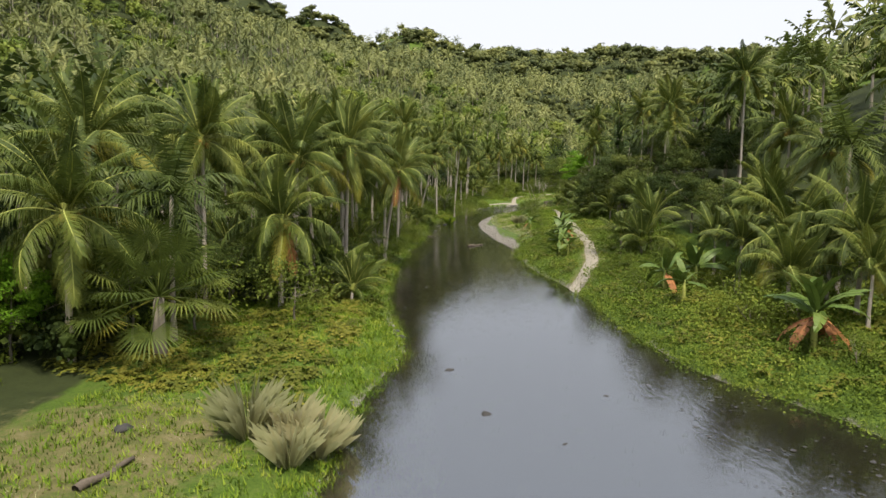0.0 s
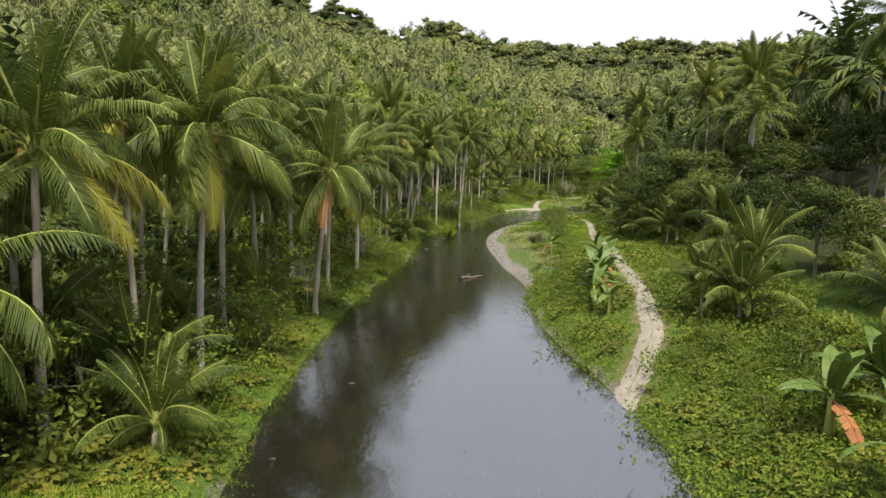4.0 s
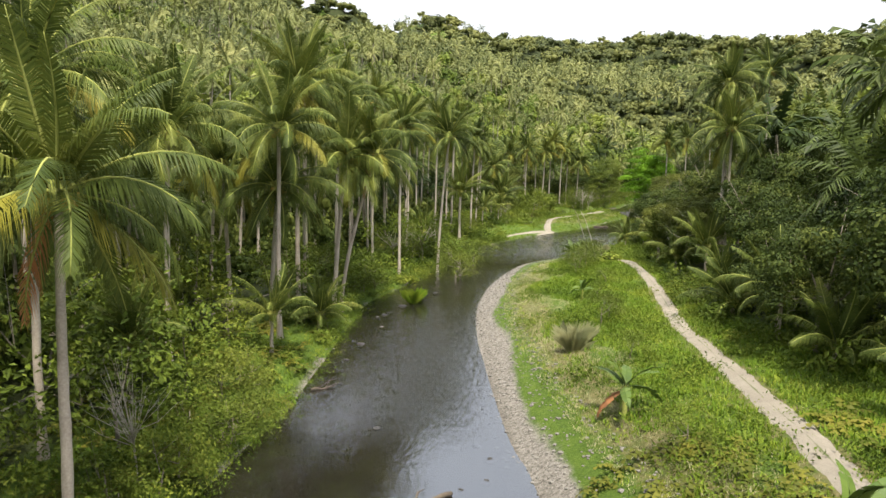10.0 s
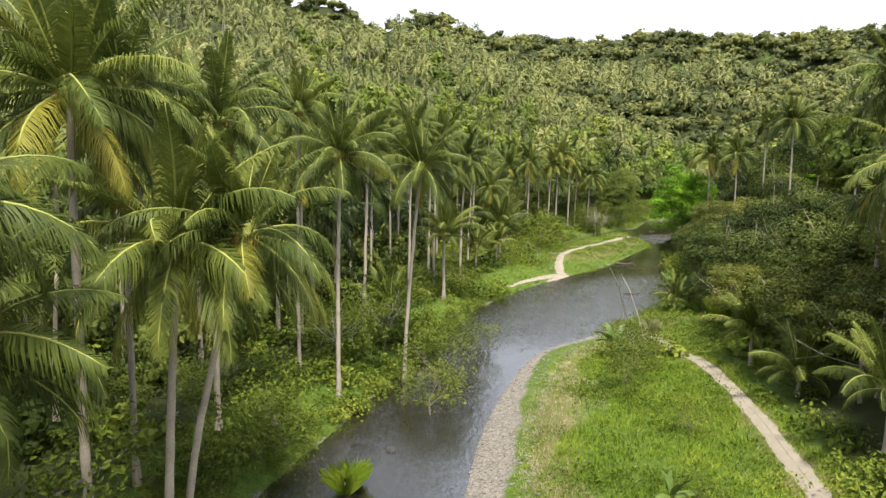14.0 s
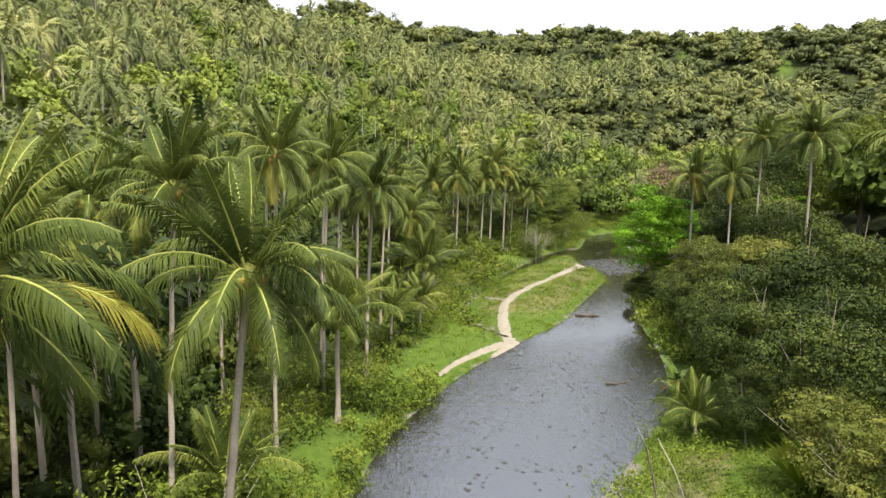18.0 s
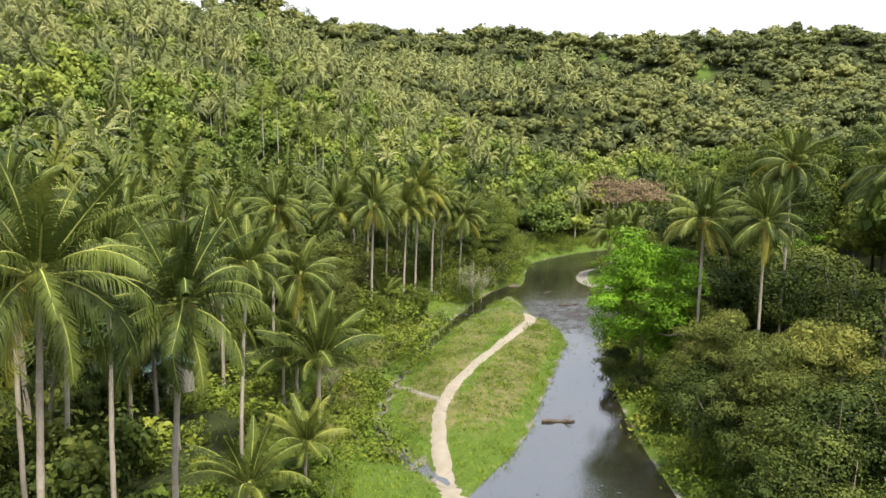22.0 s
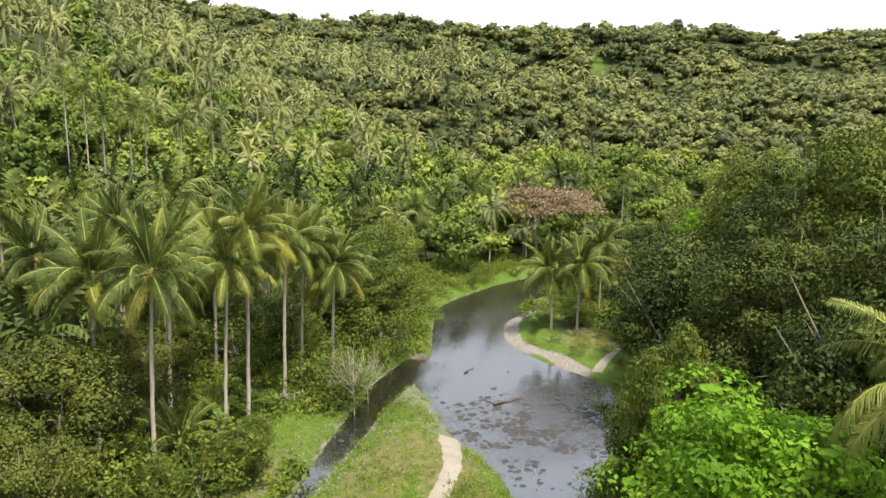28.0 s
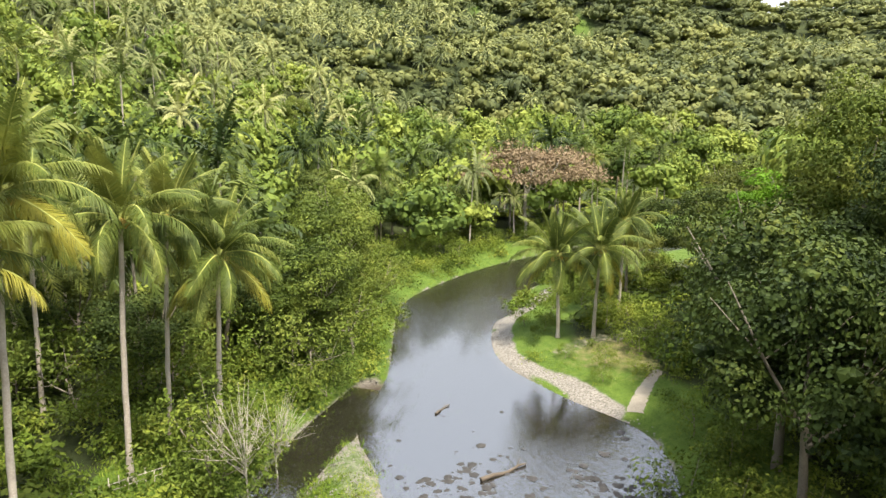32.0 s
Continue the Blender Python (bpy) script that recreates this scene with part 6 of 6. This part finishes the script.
drift_log(-0.7, 71.4, 0.06, 2.4, 0.14, 0.55, "weathered brown log stranded in the shallows", 1, 1)
drift_log(24.2, 150.1, 0.05, 2.2, 0.07, 0.1, "thin pale branch lying in the riffle", 1, 2)
drift_log(29.5, 172.2, 0.06, 2.6, 0.14, -0.25, "half-sunken brown log in still water", 2, 3)
drift_log(48.2, 210.3, 0.07, 3.2, 0.11, 0.1, "long grey driftwood stick in the pool", 1, 4)
drift_log(48.6, 219.2, 0.04, 1.8, 0.07, 0.6, "short dark stick floating in the pool", 1, 5)
drift_log(-18.2, 4.8, height(-18.2, 4.8) + 0.1, 2.2, 0.13, 1.2, "bleached log lying on the grassy bank", 0, 6)
drift_log(-6.3, 83.2, 0.05, 1.2, 0.07, 0.4, "forked pale branch caught at the waterline", 3, 7)
drift_log(9.4, 168.4, 1.2, 4.5, 0.08, 2.4, "fallen tree with bare pale branches on the bank", 6, 8)


def rock_shape(seed, rough=0.28):
    b = bmesh.new()
    bmesh.ops.create_icosphere(b, subdivisions=2, radius=1.0)
    for v in b.verts:
        v.co *= 1 + rough * noise.noise(v.co * 1.3 + Vector((seed * 7.1, 0, 0))) * 1.4
        v.co.z *= 0.6
    out = (np.array([v.co[:] for v in b.verts]), np.array([[v.index for v in f.verts] for f in b.faces]))
    b.free()
    return out


def pebble_shape(seed):
    b = bmesh.new()
    bmesh.ops.create_icosphere(b, subdivisions=1, radius=1.0)
    for v in b.verts:
        v.co *= 1 + 0.3 * noise.noise(v.co * 1.5 + Vector((seed * 5.3, 2, 0)))
        v.co.z *= 0.55
    out = (np.array([v.co[:] for v in b.verts]), np.array([[v.index for v in f.verts] for f in b.faces]))
    b.free()
    return out


ROCKS = [rock_shape(k) for k in range(4)]
ROCK_ME = [fast_mesh("rock", *ROCKS[k], M_STONE if k == 3 else M_STONE_DARK) for k in range(4)]
STONES = [(-6.9, 18.4, 0.28), (-5.7, 12.2, 0.30), (0.1, 14.1, 0.22), (2.6, 15.5, 0.18), (-3, 9, 0.2), (-4.6, 100.3, 0.3), (-4.3, 101.2, 0.24), (-5.0, 99.6, 0.2), (-0.7, 109.2, 0.3), (-5.4, 91.9, 0.32), (-5.9, 92.6, 0.22),
          (-4.4, 96.5, 0.22), (-19.1, 8.1, 0.3), (-9.6, 25, 0.25), (-9.9, 26.2, 0.3), (-10.3, 27.5, 0.2), (1.6, 73.2, 0.2), (1.9, 75.0, 0.22), (1.4, 76.4, 0.18), (2.0, 70.4, 0.2), (-3.4, 103.6, 0.35), (33.2, 206.3, 0.2)]
for k, (x, y, r) in enumerate(STONES):
    ob = tagged(new("rock", ROCK_ME[k % 4]), "rounded grey river stone" if k % 4 == 3 else "dark wet river stone", "stone", "stones in the shallows")
    ob.matrix_basis = Matrix.LocRotScale((x, y, max(height(x, y), -0.12) + 0.02), Euler((0, 0, k * 1.7)), (r * 1.2, r, r))

rng = random.Random(21)
pebbles, dark_rocks = [], []
while len(pebbles) < 5200:
    y = rng.uniform(64, 262) if rng.random() < 0.85 else rng.uniform(0, 64)
    x = rng.uniform(-12, 84)
    e, lf = shore(x, y)
    bar = (not lf and 66 < y < 137 and -0.9 < e < 3.2)
    shoal = (lf and 198 < y < 222 and -1.5 < e < 2.2) or (not lf and 205 < y < 240 and -0.6 < e < 0.8 and rng.random() < 0.5)
    rim = abs(e) < 0.5
    if not (bar or shoal or (rim and (lf and y < 30 or rng.random() < 0.06))) or at_spot(G_CLEAR, x, y) < 0:
        continue
    r = rng.choice([0.03, 0.04, 0.05, 0.06, 0.10]) * rng.uniform(0.8, 1.3)
    pebbles.append(placing(x, y, max(height(x, y), -0.15) + 0.02, rng.uniform(0, 6.28), r, rng.uniform(0.7, 1.1)))
while len(dark_rocks) < 3200:
    u = rng.random()
    if u < 0.34:
        x, y = rng.gauss(47, 4.5), rng.gauss(204, 4.0)
    elif u < 0.72:
        x, y = rng.uniform(0, 30), rng.uniform(126, 162)
    elif u < 0.84:
        x, y = rng.uniform(2, 10), rng.uniform(-2, 22)
    else:
        x, y = rng.uniform(-10, 66), rng.uniform(5, 258)
    e, lf = shore(x, y)
    if e > -0.3 or noise.noise(Vector((x * 0.45, y * 0.45, 2.2))) + rng.uniform(-0.25, 0.25) < 0.02:
        continue
    r = (0.06 + 0.20 * rng.random() ** 3) * (1.35 if 196 < y < 214 else (0.55 if y < 30 else 0.8))
    dark_rocks.append(placing(x, y, -0.02 - 0.08 * r, rng.uniform(0, 6.28), r, 0.8))
undergrowth("gravel", M_STONE, pebbles, [pebble_shape(k) for k in range(4)], "pale rounded gravel along the waterline", "gravel")
undergrowth("riffle_stones", M_STONE_DARK, dark_rocks, [pebble_shape(k + 9) for k in range(4)], "dark wet stones breaking the surface of the riffles", "stones")

for k, (x, y, tx, ty, up) in enumerate([(17.7, 129.1, 14.9, 125.9, 6.4), (17.6, 124.4, 16.0, 126.4, 5.6)]):
    s = Shape()
    z = height(x, y)
    tube(s, [(0, 0, -0.3), ((tx - x) * 0.35, (ty - y) * 0.35, up * 0.45), ((tx - x) * 0.7, (ty - y) * 0.7, up * 0.8), (tx - x, ty - y, up)], [0.05, 0.04, 0.03, 0.012], 6)
    ob = tagged(new("bamboo_pole", s.mesh("bamboo_pole", M_BARK_PALE)), "thin pale bamboo pole leaning over the track", "pole", "leaning bamboo poles")
    ob.location = (x, y, z)

M_ROOF, rn, rl, rb = material("tin_roof")
r_noise = noise_tex(rn, rl, 1.4, 5)
r_ramp = ramp(rn, [(0.3, (0.10, 0.17, 0.17)), (0.7, (0.22, 0.32, 0.32))])
rl.new(r_noise.outputs["Fac"], r_ramp.inputs[0])
rl.new(r_ramp.outputs[0], rb.inputs["Base Color"])
rb.inputs["Roughness"].default_value = 0.5
rb.inputs["Metallic"].default_value = 0.3
M_WALL = bark_material("weathered_board", (0.20, 0.18, 0.16), (0.42, 0.40, 0.38))


def hut(x, y, turn, w=3.6, d=4.6, h=2.2):
    root = tagged(new("hut"), "small hut with a faded green tin roof among the palms", "hut")
    root.matrix_basis = pose(x, y, height(x, y), 0, 0, turn)
    for sx, sy, ww, dd in ((0, d / 2, w, 0.1), (0, -d / 2, w, 0.1), (w / 2, 0, 0.1, d - 0.1), (-w / 2, 0, 0.1, d - 0.1)):
        b = bmesh.new()
        bmesh.ops.create_cube(b, size=1, matrix=Matrix.Translation((sx, sy, h / 2 - 0.1)) @ Matrix.Diagonal((ww, dd, h + 0.2, 1)))
        bmesh.ops.bevel(b, geom=b.edges[:], offset=0.015, segments=1)
        me = bpy.data.meshes.new("wall")
        b.to_mesh(me)
        b.free()
        me.materials.append(M_WALL)
        part("wall", me, root)
    for side in (-1, 1):
        s = Shape()
        n = 40
        for i in range(n + 1):
            yy = -d / 2 - 0.4 + (d + 0.8) * i / n
            zz = 0.02 * (1 if i % 2 else -1)
            s.add([(0, yy, h + 0.95 + zz), (side * (w / 2 + 0.45), yy, h - 0.12 + zz)], np.zeros((0, 3), int))
        f = []
        for i in range(n):
            f += [(2 * i, 2 * i + 1, 2 * i + 3), (2 * i, 2 * i + 3, 2 * i + 2)]
        s.f = [np.array(f)]
        part("roof", s.mesh("roof", M_ROOF, False), root)


hut(-1.5, 184.5, 25)


def bank_fence(x0, y0, x1, y1):
    """A low garden fence of sticks with two rails."""
    root = tagged(new("fence"), "low fence of weathered sticks beside a grassy plot", "fence")
    root.location = (x0, y0, height(x0, y0))
    z0 = height(x0, y0)
    n = 14
    r = random.Random(4)
    for k in range(n + 1):
        t = k / n
        x, y = x0 + (x1 - x0) * t, y0 + (y1 - y0) * t
        z = height(x, y) - z0
        s = Shape()
        tube(s, [(x - x0, y - y0, z - 0.2), (x - x0 + r.uniform(-0.05, 0.05), y - y0, z + r.uniform(0.7, 1.0))], [0.035, 0.028], 5)
        part("post", s.mesh("post", M_BARK_PALE), root)
    for up in (0.3, 0.62):
        s = Shape()
        tube(s, [((x1 - x0) * t, (y1 - y0) * t, height(x0 + (x1 - x0) * t, y0 + (y1 - y0) * t) - z0 + up) for t in (0, 0.33, 0.66, 1)], [0.03] * 4, 5)
        part("rail", s.mesh("rail", M_BARK_PALE), root)


bank_fence(25.6, 213.6, 31.2, 215.8)
